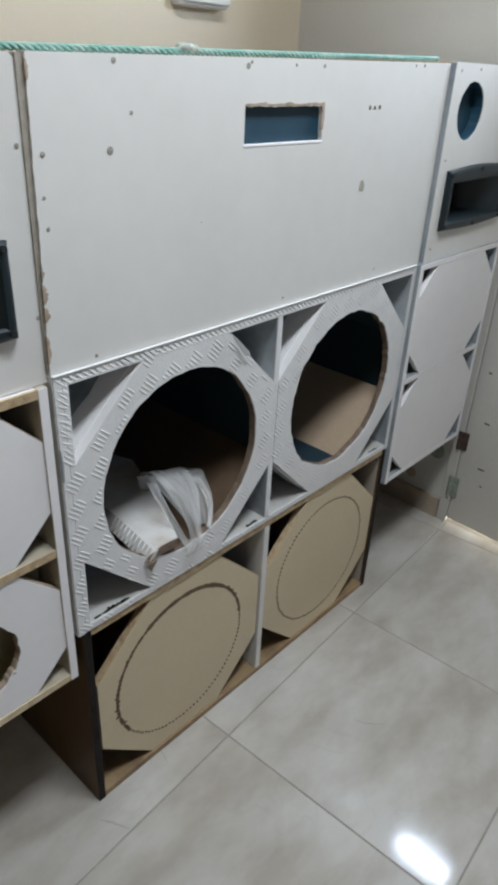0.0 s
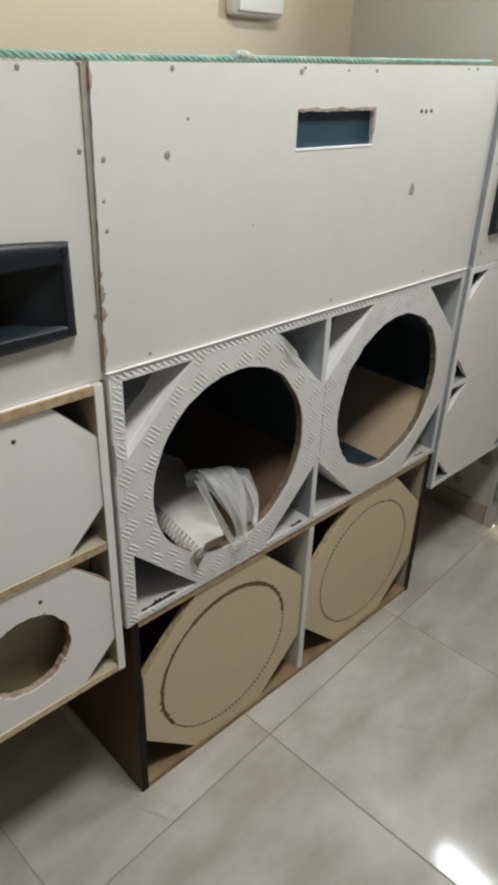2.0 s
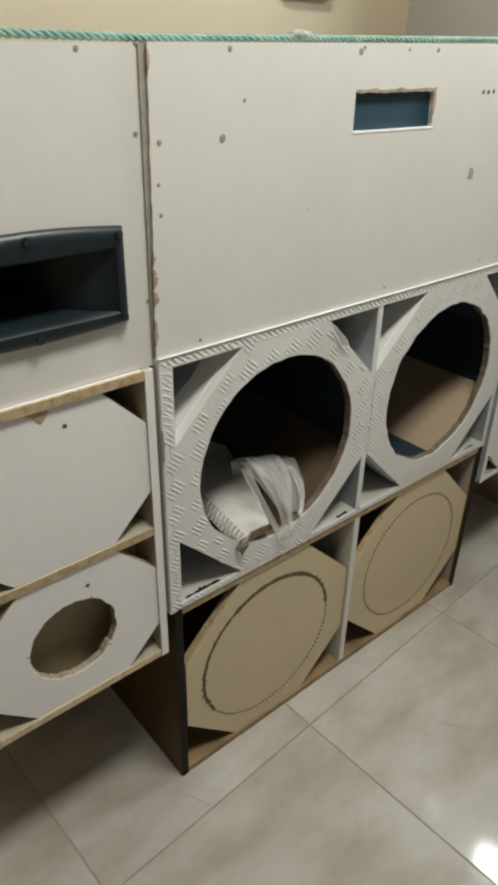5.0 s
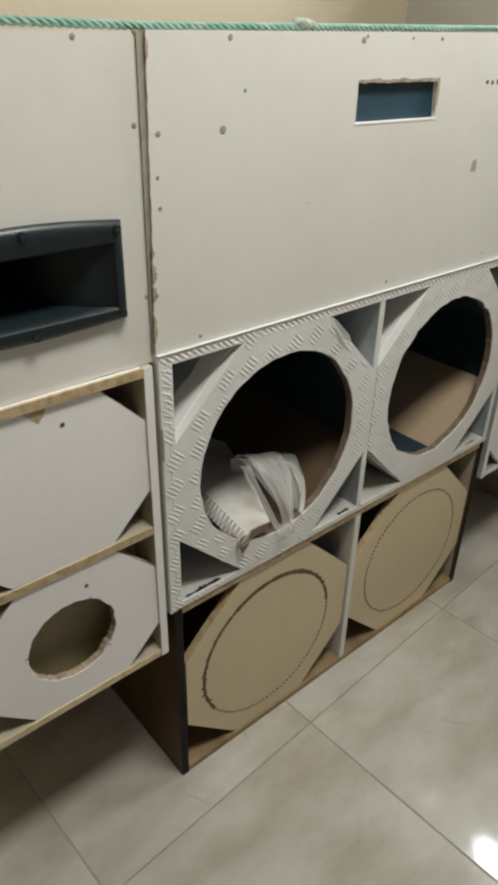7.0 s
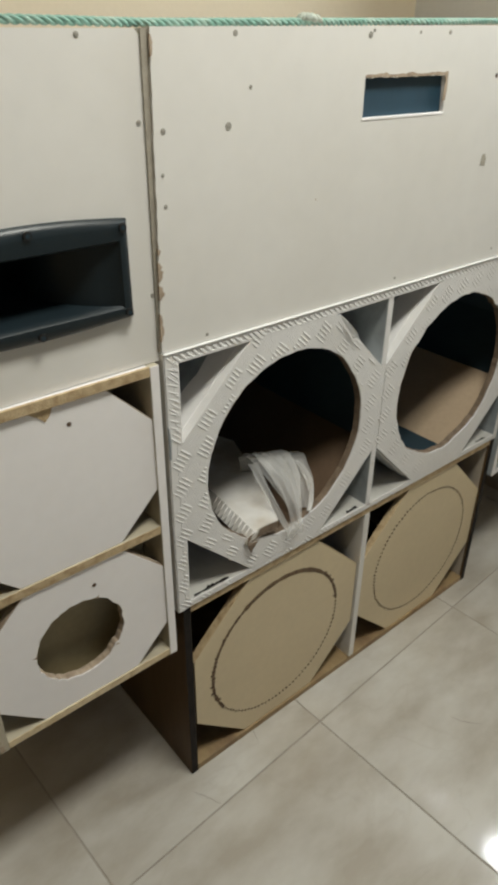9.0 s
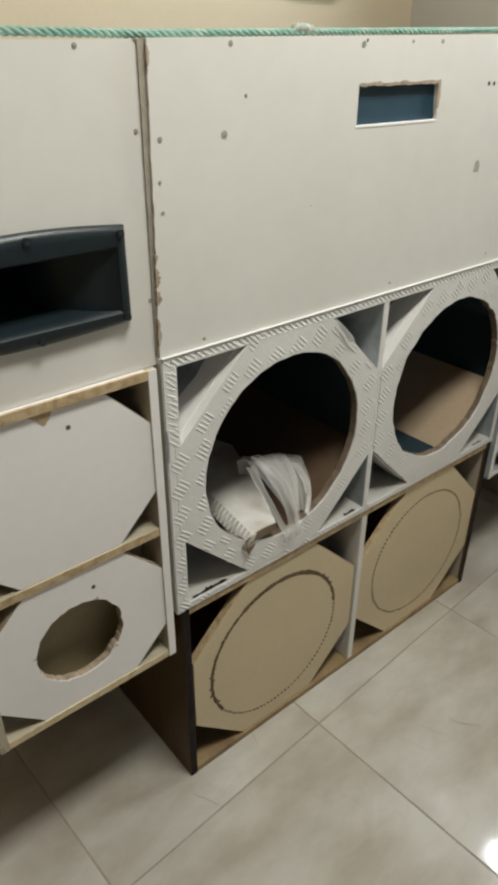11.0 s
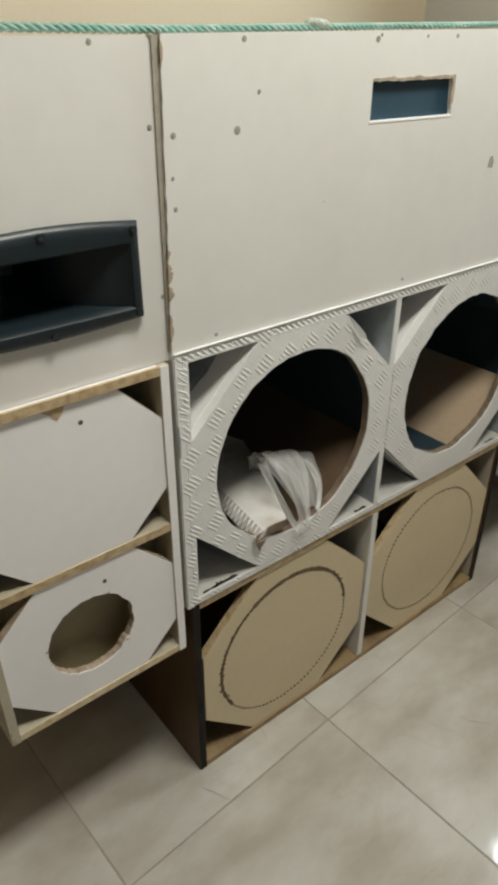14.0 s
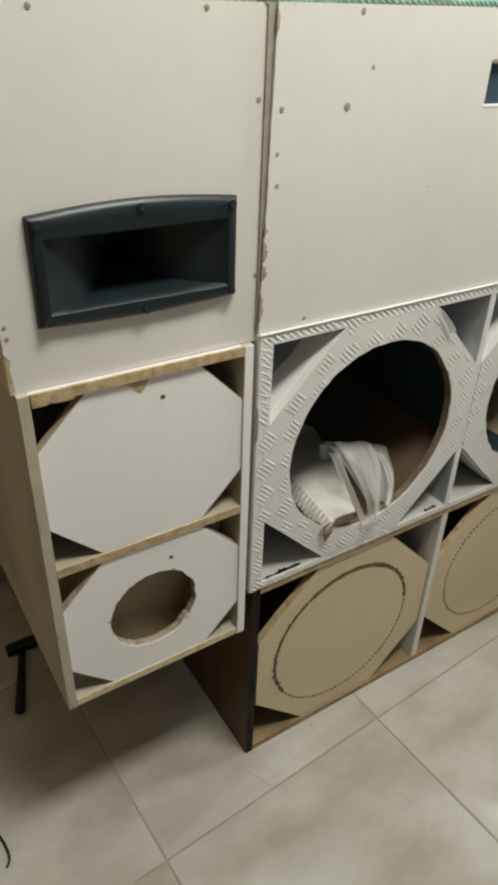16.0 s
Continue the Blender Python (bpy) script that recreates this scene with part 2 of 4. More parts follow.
# ---- the room ----
def wall(name, outer, label, mat):
    bm = block(*outer)
    return alone(name, bm, mat, label, "wall", "structure")


floor = alone("floor", block(X0 - 0.15, X1 + 0.15, Y0 - 0.15, Y1 + 0.15, -0.12, -0.0015), GROUT, "grey grout bed under polished floor tiles", "floor", "structure")
wall("wall_north", (X0 - 0.15, X1 + 0.15, Y1, Y1 + 0.15, -0.12, ZC), "cream painted plaster wall behind the cabinets", CREAM)
# unseen west wall, browned so that its bounce stays dim and warm
wall("wall_west", (X0 - 0.15, X0, Y0, Y1, -0.12, ZC), "unseen closing wall, brown to dim and warm the bounce", SHADE_WALL)
# opening added in the unseen ceiling for the overhead lamp
CO = (-0.22, 0.66, -0.88, -0.48)
cb = block(X0 - 0.15, CO[0], Y0 - 0.15, Y1 + 0.15, ZC, ZC + 0.12)
block(CO[1], X1 + 0.15, Y0 - 0.15, Y1 + 0.15, ZC, ZC + 0.12, bm=cb)
block(CO[0], CO[1], Y0 - 0.15, CO[2], ZC, ZC + 0.12, bm=cb)
block(CO[0], CO[1], CO[3], Y1 + 0.15, ZC, ZC + 0.12, bm=cb)
ceiling = alone("ceiling", cb, CEIL, "unseen ceiling, brown to cut the bounce, open for the overhead lamp", "ceiling", "structure")
# east wall with the doorway and the light over it
DY0, DY1, DZ = -0.86, -0.006, 1.775
for n, b in enumerate(((DY1, Y1, -0.12, ZC), (Y0, DY0, -0.12, ZC), (DY0, DY1, 2.30, ZC), (DY0, -0.44, DZ + 0.05, 2.30))):
    wall("wall_east_%d" % (n + 1), (X1, X1 + 0.15, b[0], b[1], b[2], b[3]), "pale grey painted plaster wall", GREY_WALL)
# south wall, unseen and browned to cut bounce, with an opening for the fill lamp
WX0, WX1, WZ0, WZ1 = -1.2, 0.6, 1.0, 2.4
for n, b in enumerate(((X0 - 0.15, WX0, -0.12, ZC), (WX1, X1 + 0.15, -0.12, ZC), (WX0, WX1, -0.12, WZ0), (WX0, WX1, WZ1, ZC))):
    wall("wall_south_%d" % (n + 1), (b[0], b[1], Y0 - 0.15, Y0, b[2], b[3]), "unseen closing wall, brown to dim the bounce, with an added lamp opening", SHADE_WALL)
# door and its frame
door = thing("door_1", (X1 + 0.02, DY1, 0), "white painted door with rusty hinges and a bright gap below", "door")
tagged(door, kind="structure")
DL = Matrix.Translation((X1 + 0.004, DY1, 0)) @ Matrix.Rotation(radians(-2), 4, "Z") @ Matrix.Translation((-X1 - 0.004, -DY1, 0))
part("leaf", block(X1 - 0.004, X1 + 0.036, DY0 + 0.01, DY1 - 0.012, 0.020, DZ - 0.01, 0.003, m=DL), DOOR, door)
for z0, z1, w, mat in ((0.315, 0.385, 0.040, RUST), (0.115, 0.20, 0.042, GREEN_PLATE)):
    h = part("hinge", block(X1 - 0.012, X1 - 0.006, DY1 - w * 0.75, DY1 + w * 0.25, z0, z1, 0.002), mat, door, "rusty steel hinge" if mat is RUST else "grey-green painted hinge plate")
    part("pin", rod((X1 - 0.013, DY1, z0), (X1 - 0.013, DY1, z1), 0.006), mat, h)
for y, z, w in ((-0.075, 0.44, 0.02), (-0.13, 0.36, 0.03), (-0.09, 0.265, 0.025), (-0.05, 0.62, 0.012), (-0.14, 0.30, 0.012), (-0.11, 0.20, 0.018)):
    part("scratch", block(X1 - 0.008, X1 - 0.0055, y - w, y, z, z + 0.006, 0.001), HOLE, door, "dark scuff on the paint")
for n, b in enumerate(((DY0 - 0.05, DY1 - 0.012, DZ, DZ + 0.05), (-0.44, DY1 - 0.012, 2.26, 2.30), (DY0 - 0.05, DY0, 0, DZ))):
    alone("door_frame_%d" % (n + 1), block(X1 - 0.012, X1 + 0.10, b[0], b[1], b[2], b[3], 0.003), DOOR, "white painted door frame", "door frame", "structure")
alone("door_frame_4", block(X1 - 0.01, X1 + 0.10, DY1 - 0.010, DY1 + 0.028, 0.0, 2.30, 0.003), DOOR, "white painted door post", "door frame", "structure")
alone("door_frame_5", block(X1 - 0.006, X1 + 0.08, -0.46, -0.44, DZ + 0.05, 2.26, 0.003), DOOR, "white bar beside the pane over the door", "door frame", "structure")
# skirting
for n, b in enumerate(((X1 - 0.012, X1, DY1 + 0.03, Y1), (X0, X1 - 0.012, Y1 - 0.012, Y1))):
    alone("baseboard_%d" % (n + 1), block(b[0], b[1], b[2], b[3], 0, 0.085, 0.002), SKIRT, "brownish glazed skirting tiles", "baseboard", "structure")
for k, (y, z, r, mat) in enumerate(((0.075, 0.27, 0.045, GREEN_PLATE), (0.16, 0.14, 0.030, SKIRT))):
    st = bmesh.new()
    ring = [st.verts.new((X1 - 0.0015, y + r * (0.7 + 0.6 * noise.noise((q, k, 3))) * math.cos(q * 0.524), z + r * (0.7 + 0.6 * noise.noise((q, k, 3))) * math.sin(q * 0.524))) for q in range(12)]
    st.faces.new(ring)
    alone("wall_stain_%d" % (k + 1), st, mat, "faint stain on the pale wall", "stain", "structure")
# white plastic box high on the back wall
fuse = thing("fuse_box", (1.11, Y1, 1.617), "white plastic fuse box on the cream wall", "fuse box")
part("housing", block(1.005, 1.205, Y1 - 0.045, Y1, 1.617, 1.82, 0.012), PALE_PLASTIC, fuse)
part("cover", block(1.015, 1.195, Y1 - 0.056, Y1 - 0.045, 1.627, 1.81, 0.005), PALE_PLASTIC, fuse)


# ---- cabinets ----
def carcass(ob, x0, x1, y0, y1, z0, z1, t, skin, edge=None, shelves=(), posts=(), inner=None, bev=0.0012):
    """Boards of a cabinet: sides, top, bottom, back, shelves and posts, with raw front edges."""
    inner = inner or skin
    rows = [("side_panel", (x0, x0 + t, y0, y1, z0, z1), skin), ("side_panel", (x1 - t, x1, y0, y1, z0, z1), skin),
            ("top_panel", (x0 + t, x1 - t, y0 + 0.001, y1, z1 - t, z1 - 0.0005), skin), ("bottom_panel", (x0 + t, x1 - t, y0 + 0.001, y1, z0 + 0.0005, z0 + t), skin),
            ("back_panel", (x0 + t, x1 - t, y1 - t, y1 - 0.001, z0 + t, z1 - t), inner)]
    rows += [("shelf", (x0 + t, x1 - t, y0 + 0.001, y1 - t, z - t / 2, z + t / 2), inner) for z in shelves]
    rows += [("divider", (x - t / 2, x + t / 2, y0 + 0.001, y1 - t, z0 + t, z1 - t), inner) for x in posts]
    made = []
    for name, b, mat in rows:
        ob2 = part(name, block(*b, bev), mat, ob)
        made.append(ob2)
        if edge and name != "back_panel":
            e = (b[0] + 0.0006, b[1] - 0.0006, b[2] - 0.0012, b[2] + 0.004, b[4] + 0.0006, b[5] - 0.0006)
            part("raw_edge", block(*e), edge.get(name, edge["all"]), ob2)
    return made


def port_walls(ob, x0, x1, z0, z1, c, y0, y1, mat, lining=None, t=0.012):
    """Four slanting boards behind the corners of an octagonal baffle, lined on the chamber's side."""
    for sx, sz in ((0, 0), (1, 0), (0, 1), (1, 1)):
        cx, cz = (x0, x1)[sx], (z0, z1)[sz]
        dx, dz = (1, -1)[sx], (1, -1)[sz]
        a, b = (cx + dx * c, cz), (cx, cz + dz * c)
        rows = [(0.0, t, mat)] + ([(t, t + 0.004, lining[sx + 2 * sz])] if lining else [])
        wrap = [(a[0] - dx * 0.0012, a[1] - dz * 0.0012), (b[0] - dx * 0.0012, b[1] - dz * 0.0012), (b[0] + dx * 0.001, b[1] + dz * 0.001), (a[0] + dx * 0.001, a[1] + dz * 0.001)]
        turned = plate(wrap, (), y0, 0.05)
        bmesh.ops.subdivide_edges(turned, edges=[e for e in turned.edges if abs(e.verts[0].co.y - e.verts[1].co.y) < 1e-5 and e.calc_length() > 0.02], cuts=12)
        for v in turned.verts:
            if v.co.y > y0 + 0.01:
                v.co.y += 0.013 * noise.noise((v.co.x * 22, v.co.z * 22, sx + 2.0 * sz))
        part("turned_film", turned, FILM, ob, "white film turned in over the board's edge")
        up = ob
        for n0, n1, skin in rows:
            if n0:
                ux, uz = (a[0] - b[0]) / c * 0.014, (a[1] - b[1]) / c * 0.014
                a, b = (a[0] + ux, a[1] + uz), (b[0] - ux, b[1] - uz)
            q = [(p[0] + dx * n * 0.707, p[1] + dz * n * 0.707) for n, ps in ((n0, (a, b)), (n1, (b, a))) for p in ps]
            up = part("port_wall" if n0 == 0 else "lining", plate(q, (), y0, y1 - y0), skin, up)


# centre, bottom: two beige octagons in a dark cabinet
W = 1.06
low = thing("speaker_cabinet", (W / 2, 0.25, 0), "dark brown speaker cabinet with two beige octagonal baffles", "speaker cabinet", "speaker cabinets")
carcass(low, 0.0, W, 0.0, 0.52, 0.0, 0.519, 0.018, WENGE, {"all": CHIP, "side_panel": BLACK_EDGE, "divider": LAMINATE}, posts=(0.535,), inner=LAMINATE)
for b in [c for c in low.children if c.name.startswith("bottom_panel")]:
    b.data.materials[0] = BROWN_BOARD
    b.children[0].data.materials[0] = BROWN_BOARD
part("inner_skin", block(W - 0.0195, W - 0.0178, 0.006, 0.50, 0.019, 0.500), TAUPE, low, "greyish inner face of the end board")


def raw_diagonals(baffle, o, y, t, mat):
    """Raw board edges along the four cut corners of an octagon."""
    mx, mz = sum(v[0] for v in o) / 8, sum(v[1] for v in o) / 8
    for i in (1, 3, 5, 7):
        a, b = o[i], o[(i + 1) % 8]
        m = Vector((a[0] - b[0], 0, a[1] - b[1])).normalized()
        n = Vector((m.z, 0, -m.x))
        if n.dot(Vector(((a[0] + b[0]) / 2 - mx, 0, (a[1] + b[1]) / 2 - mz))) < 0:
            n = -n
        q = [(a[0], a[1]), (b[0], b[1]), (b[0] + n.x * 0.001, b[1] + n.z * 0.001), (a[0] + n.x * 0.001, a[1] + n.z * 0.001)]
        part("raw_edge", plate(q, (), y + 0.001, t), mat, baffle)


def dotted_baffle(ob, x0, x1, z0, z1, c, y, cx, cz, r, seed, arcs):
    """A beige octagon with a ring of drill holes, joined into a rough groove along the arcs."""
    baffle = part("baffle", plate(octagon(x0, x1, z0, z1, c), (), y, 0.018), BEIGE, ob, "beige fibreboard octagon with a drilled ring")
    raw_diagonals(baffle, octagon(x0, x1, z0, z1, c), y, 0.0165, CHIP)
    for lo, hi in arcs:
        ang = [radians(lo + (hi - lo) * k / 60) for k in range(61)]
        wob = [0.0036 + 0.0034 * noise.noise((k * 0.9, seed, 1)) + (0.0022 if 12 < k < 34 else 0) for k in range(61)]
        ring = [(cx + (r + w) * math.cos(t), cz + (r + w) * math.sin(t)) for t, w in zip(ang, wob)] + [(cx + (r - w) * math.cos(t), cz + (r - w) * math.sin(t)) for t, w in reversed(list(zip(ang, wob)))]
        part("groove", plate(ring, (), y - 0.0005, 0.001), GROOVE, baffle, "rough brown sawn groove")
    dots = bmesh.new()
    n = 104
    rnd = random.Random(seed)
    for i in range(n):
        a = 2 * math.pi * i / n
        joined = any(lo <= math.degrees(a) <= hi for lo, hi in arcs)
        rr = r + rnd.uniform(-0.0012, 0.0012)
        s = rnd.uniform(0.0028, 0.0050) if joined else rnd.uniform(0.0030, 0.0037)
        px, pz = cx + rr * math.cos(a), cz + rr * math.sin(a)
        bmesh.ops.create_cone(dots, cap_ends=True, segments=7, radius1=s, radius2=s * 0.9, depth=0.0012, matrix=Matrix.Translation((px, y - 0.0003, pz)) @ Matrix.Rotation(radians(90), 4, "X"))
        if joined and rnd.random() < 0.5:
            rr += rnd.uniform(-0.006, 0.006)
            px, pz = cx + rr * math.cos(a), cz + rr * math.sin(a)
            bmesh.ops.create_cone(dots, cap_ends=True, segments=6, radius1=0.004, radius2=0.003, depth=0.0016, matrix=Matrix.Translation((px, y - 0.0003, pz)) @ Matrix.Rotation(radians(90), 4, "X"))
    tagged(part("drilled_ring", dots, HOLE, baffle, "ring of dark drill holes"), kind="stuff")


dotted_baffle(low, 0.024, 0.520, 0.008, 0.498, 0.148, 0.004, 0.262, 0.254, 0.192, 3, ((8, 212),))
dotted_baffle(low, 0.548, 1.040, 0.008, 0.498, 0.148, 0.004, 0.793, 0.254, 0.192, 4, ())

# centre, middle: two round openings in embossed white film
mid = thing("speaker_cabinet", (W / 2, 0.25, 0.519), "white speaker cabinet in embossed film with two open woofer holes", "speaker cabinet", "speaker cabinets")
MZ0, MZ1, MF = 0.5195, 1.056, -0.004
ML = -0.0105
# carcass grey carries the shade of the corner recesses; front edges stay film white
carcass(mid, ML, W, MF + 0.001, 0.5, MZ0, MZ1, 0.016, GREY_BOARD_SHADE, {"all": FILM}, posts=(0.526,), inner=GREY_BOARD_SHADE)
# bottom board painted lighter, as light falls on it in the recesses
for b in [c for c in mid.children if c.name.startswith("bottom_panel")]:
    b.data.materials[0] = LIT_INNER
CELLS = ((0.016, 0.518, 0.267), (0.534, 1.044, 0.789))
TRI, HZ, HR = 0.150, 0.787, 0.201
for x0, x1, cx in CELLS:
    part("baffle", plate(octagon(x0, x1, MZ0 + 0.016, MZ1 - 0.016, TRI), (ragged(cx, HZ, HR, cx * 9, 0.0028 if cx < 0.5 else 0.0055, 110),), MF, 0.018), FILM, mid, "octagonal baffle in white embossed film")
    part("hole_edge", plate(ragged(cx, HZ, HR + 0.001, cx * 9, 0.0028 if cx < 0.5 else 0.0055, 110), (ragged(cx, HZ, HR - 0.0005, cx * 9, 0.0028 if cx < 0.5 else 0.0055, 110),), MF + 0.003, 0.0155), CHIP_DARK, mid, "raw sawn edge of the round hole")
    # linings added inside the holes; the navy ones stand for chamber shade
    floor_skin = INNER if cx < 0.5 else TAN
    port_walls(mid, x0, x1, MZ0 + 0.016, MZ1 - 0.016, TRI, MF + 0.018, 0.46, GREY_BOARD_SHADE, (SHADE_NAVY, floor_skin, SHADE_NAVY, SHADE_NAVY))
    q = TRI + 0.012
    for box, skin in (((x0, x0 + 0.004, MF + 0.02, 0.46, MZ0 + 0.016 + q, MZ1 - 0.016 - q), SHADE_NAVY), ((x1 - 0.004, x1, MF + 0.02, 0.46, MZ0 + 0.016 + q, MZ1 - 0.016 - q), SHADE_NAVY),
                      ((x0 + q, x1 - q, MF + 0.02, 0.46, MZ0 + 0.016, MZ0 + 0.020), INNER if cx < 0.5 else SHADE_NAVY), ((x0 + q, x1 - q, MF + 0.02, 0.46, MZ1 - 0.020, MZ1 - 0.016), SHADE_NAVY), ((x0 + 0.004, x1 - 0.004, 0.461, 0.469, MZ0 + 0.02, MZ1 - 0.02), SHADE_NAVY)):
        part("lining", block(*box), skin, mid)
part("front_lip", block(0.0052, 0.016, MF - 0.0001, 0.40, MZ0 + 0.0165, MZ1 - 0.0165, 0.0003), FILM, mid, "white film folded round the front edge")
part("front_lip", block(0.016, W - 0.016, MF - 0.0003, 0.30, MZ1 - 0.0215, MZ1 - 0.0155, 0.0012), FILM, mid)
# lip added so that its top catches the highlight along the edge
part("top_lip", block(ML, W, MF - 0.0022, MF + 0.004, MZ1 - 0.0030, MZ1 + 0.0002, 0.0012), FILM, mid, "added film lip catching light along the top edge")
part("side_skin", block(ML - 0.0014, ML - 0.0002, MF + 0.001, 0.49, MZ0 + 0.001, MZ1 - 0.001), FILM, mid)
part("worn_spot", plate([(ML - 0.0004, 0.868), (ML + 0.003, 0.866), (ML + 0.004, 0.90), (ML + 0.002, 0.925), (ML - 0.0004, 0.93)], (), MF - 0.0012, 0.002), GREY_BOARD_SHADE, mid, "grey worn patch on the edge")
for x0, x1, zz, s in ((0.030, 0.115, MZ0 + 0.0165, 1), (0.062, 0.090, MZ0 + 0.017, 2), (0.46, 0.495, MZ0 + 0.0165, 3), (0.97, 1.01, MZ0 + 0.0165, 4)):
    fl = bmesh.new()
    n = 9
    lo = [fl.verts.new((x0 + (x1 - x0) * k / n, MF + 0.004 + 0.004 * noise.noise((k * 1.7, s, 1)), zz)) for k in range(n + 1)]
    hi = [fl.verts.new((x0 + (x1 - x0) * k / n, MF + 0.0085 + 0.009 * noise.noise((k * 2.3, s, 5)), zz + 0.0015)) for k in range(n + 1)]
    for k in range(n):
        fl.faces.new((lo[k], lo[k + 1], hi[k + 1], hi[k]))
    bmesh.ops.solidify(fl, geom=fl.faces[:], thickness=0.0008)
    part("torn_film", fl, BLACK_EDGE, mid, "dark torn strip of glue and film")

flap = bmesh.new()
rows = [[flap.verts.new((0.372 + 0.045 * u + 0.012 * v, MF - 0.002 - 0.012 * v * math.sin(2.2 * u + 0.4), 1.037 - 0.060 * u - 0.010 * v * (1 - u) + 0.003 * noise.noise((u * 5, v * 3, 2)))) for v in (0, 0.35, 0.7, 1)] for u in (k / 8 for k in range(9))]
for ra, rb2 in zip(rows, rows[1:]):
    for q in range(3):
        flap.faces.new((ra[q], ra[q + 1], rb2[q + 1], rb2[q]))
bmesh.ops.solidify(flap, geom=flap.faces[:], thickness=0.0006)
part("loose_flap", flap, FILM, mid, "loose curled flap of white film", smooth=True)

# embossing: slanting groups of five raised bars, with all but flattened groups between them
def solid_film(x, z, gap=0.004):
    if not (ML + 0.001 < x < W - 0.001 and MZ0 + 0.001 < z < MZ1 - 0.0035):
        return False
    for x0, x1, cx in CELLS:
        if math.hypot(x - cx, z - HZ) < HR + gap + 0.002:
            return False
        for a, sx in ((x0, 1), (x1, -1)):
            for b, sz in ((MZ0 + 0.016, 1), (MZ1 - 0.0215, -1)):
                u, v = (x - a) * sx, (z - b) * sz
                if u > -gap and v > -gap and u + v < TRI + gap * 1.4:
                    return False
    return True


def raised_bar(bm, c, d, s, half, wide, tall):
    """One lens-shaped bar, cut short where the film ends."""
    run, best = [], []
    for q in range(-7, 8):
        p = c + d * (half * q / 7)
        run = run + [p] if solid_film(p.x, p.z, 0.0004) else []
        best = run if len(run) > len(best) else best
    if len(best) < 4:
        return
    c, h = (best[0] + best[-1]) / 2, (best[-1] - best[0]).length / 2
    rows = []
    for w, y in ((-1, 0.0004), (-0.45, -0.8), (0.45, -0.8), (1, 0.0004)):
        rows.append([bm.verts.new(c + d * (u * h) + s * (w * wide * math.sqrt(max(0.12, 1 - u * u))) + Vector((0, y * tall * (1 - 0.6 * u ** 4) if y < 0 else y, 0))) for u in (-1, -0.7, 0, 0.7, 1)])
    for ra, rb in zip(rows, rows[1:]):
        for q in range(4):
            bm.faces.new((ra[q], ra[q + 1], rb[q + 1], rb[q]))


bars = bmesh.new()
D, S = Vector((0.745, 0, -0.667)), Vector((0.667, 0, 0.745))
STEP, ROW = 0.0825, 0.0355
origin = Vector((0.067, MF, 0.918))
rnd = random.Random(12)
for i in range(-20, 21):
    for j in range(-24, 25):
        at = origin + D * (i * ROW) + S * ((j + 0.5 * (i % 2)) * STEP)
        if not ((0.012 if at.z > 0.905 else -0.02) < at.x < W + 0.06 and MZ0 - 0.06 < at.z < MZ1 - 0.010):
            continue
        for k in range(-2, 3):
            raised_bar(bars, at + S * (k * 0.0079), D, S, 0.0150, 0.0027, (0.0015 - 0.0007 * at.x) * rnd.uniform(0.7, 1.1))
            raised_bar(bars, at + S * (STEP / 2) + D * (k * 0.0066), S, D, 0.0150, 0.0014, 0.00012)
for k in range(84):
    raised_bar(bars, Vector((ML + 0.010 + k * 0.0127, MF, MZ1 - 0.0125)), D, S, 0.0095, 0.0028, 0.0012 * rnd.uniform(0.4, 1.1))
for k in range(9):
    raised_bar(bars, Vector((0.0035, MF, MZ1 - 0.030 - k * 0.0130)), Vector((0.88, 0, -0.475)), Vector((0.475, 0, 0.88)), 0.0115, 0.0028, 0.0012 * rnd.uniform(0.6, 1.1))
tagged(part("embossing", bars, FILM, mid, "raised tread pattern of the white film"), kind="stuff")

# centre, top: closed white cabinet with a slot
top = thing("speaker_cabinet", (W / 2, 0.25, 1.056), "white laminated cabinet with a rectangular slot and screw holes", "speaker cabinet", "speaker cabinets")
slot = [(0.398 + 0.216 * u, 1.3605) for u in (0, 1)] + [(0.608 - 0.210 * i / 24, 1.420 + 0.008 * noise.noise((i * 1.7, 3, 1))) for i in range(25)]
TP = 1.0563
edge_l = [(-0.0105 * i / 40 + 0.0025 * noise.noise((i * 0.9, 7, 2)) + (0.0012 if 18 < i < 26 and i % 3 else 0), 1.482 - (1.482 - TP) * i / 40) for i in range(41)]
part("front_panel", plate([(W + 0.008, TP), (W + 0.008, 1.503)] + edge_l, (slot,), 0.0, 0.018), LAMINATE, top)
for name, b, mat in (("side_panel", (0.001, 0.019, 0.018, 0.48, TP, 1.480), CHIP_GREY), ("side_panel", (W - 0.012, W + 0.007, 0.018, 0.48, TP, 1.50), LAMINATE), ("top_panel", (0.019, W - 0.012, 0.018, 0.48, 1.463, 1.481), LAMINATE), ("bottom_panel", (0.019, W - 0.012, 0.018, 0.48, TP, TP + 0.018), LAMINATE), ("back_panel", (0.019, W - 0.012, 0.462, 0.48, TP + 0.018, 1.463), INNER)):
    part(name, block(*b, 0.001), mat, top)
part("raw_edge", plate([(-0.0135, TP + 0.001), (0.0045, TP + 0.001), (0.0045, 1.4805), (-0.0108, 1.4805)], (), 0.0045, 0.011), EDGE_GREY, top, "grey edge strip of the front board")
lip = [(0.398 + 0.212 * k / 30, 1.4195 + 0.002 * noise.noise((k * 1.3, 2, 2))) for k in range(31)]
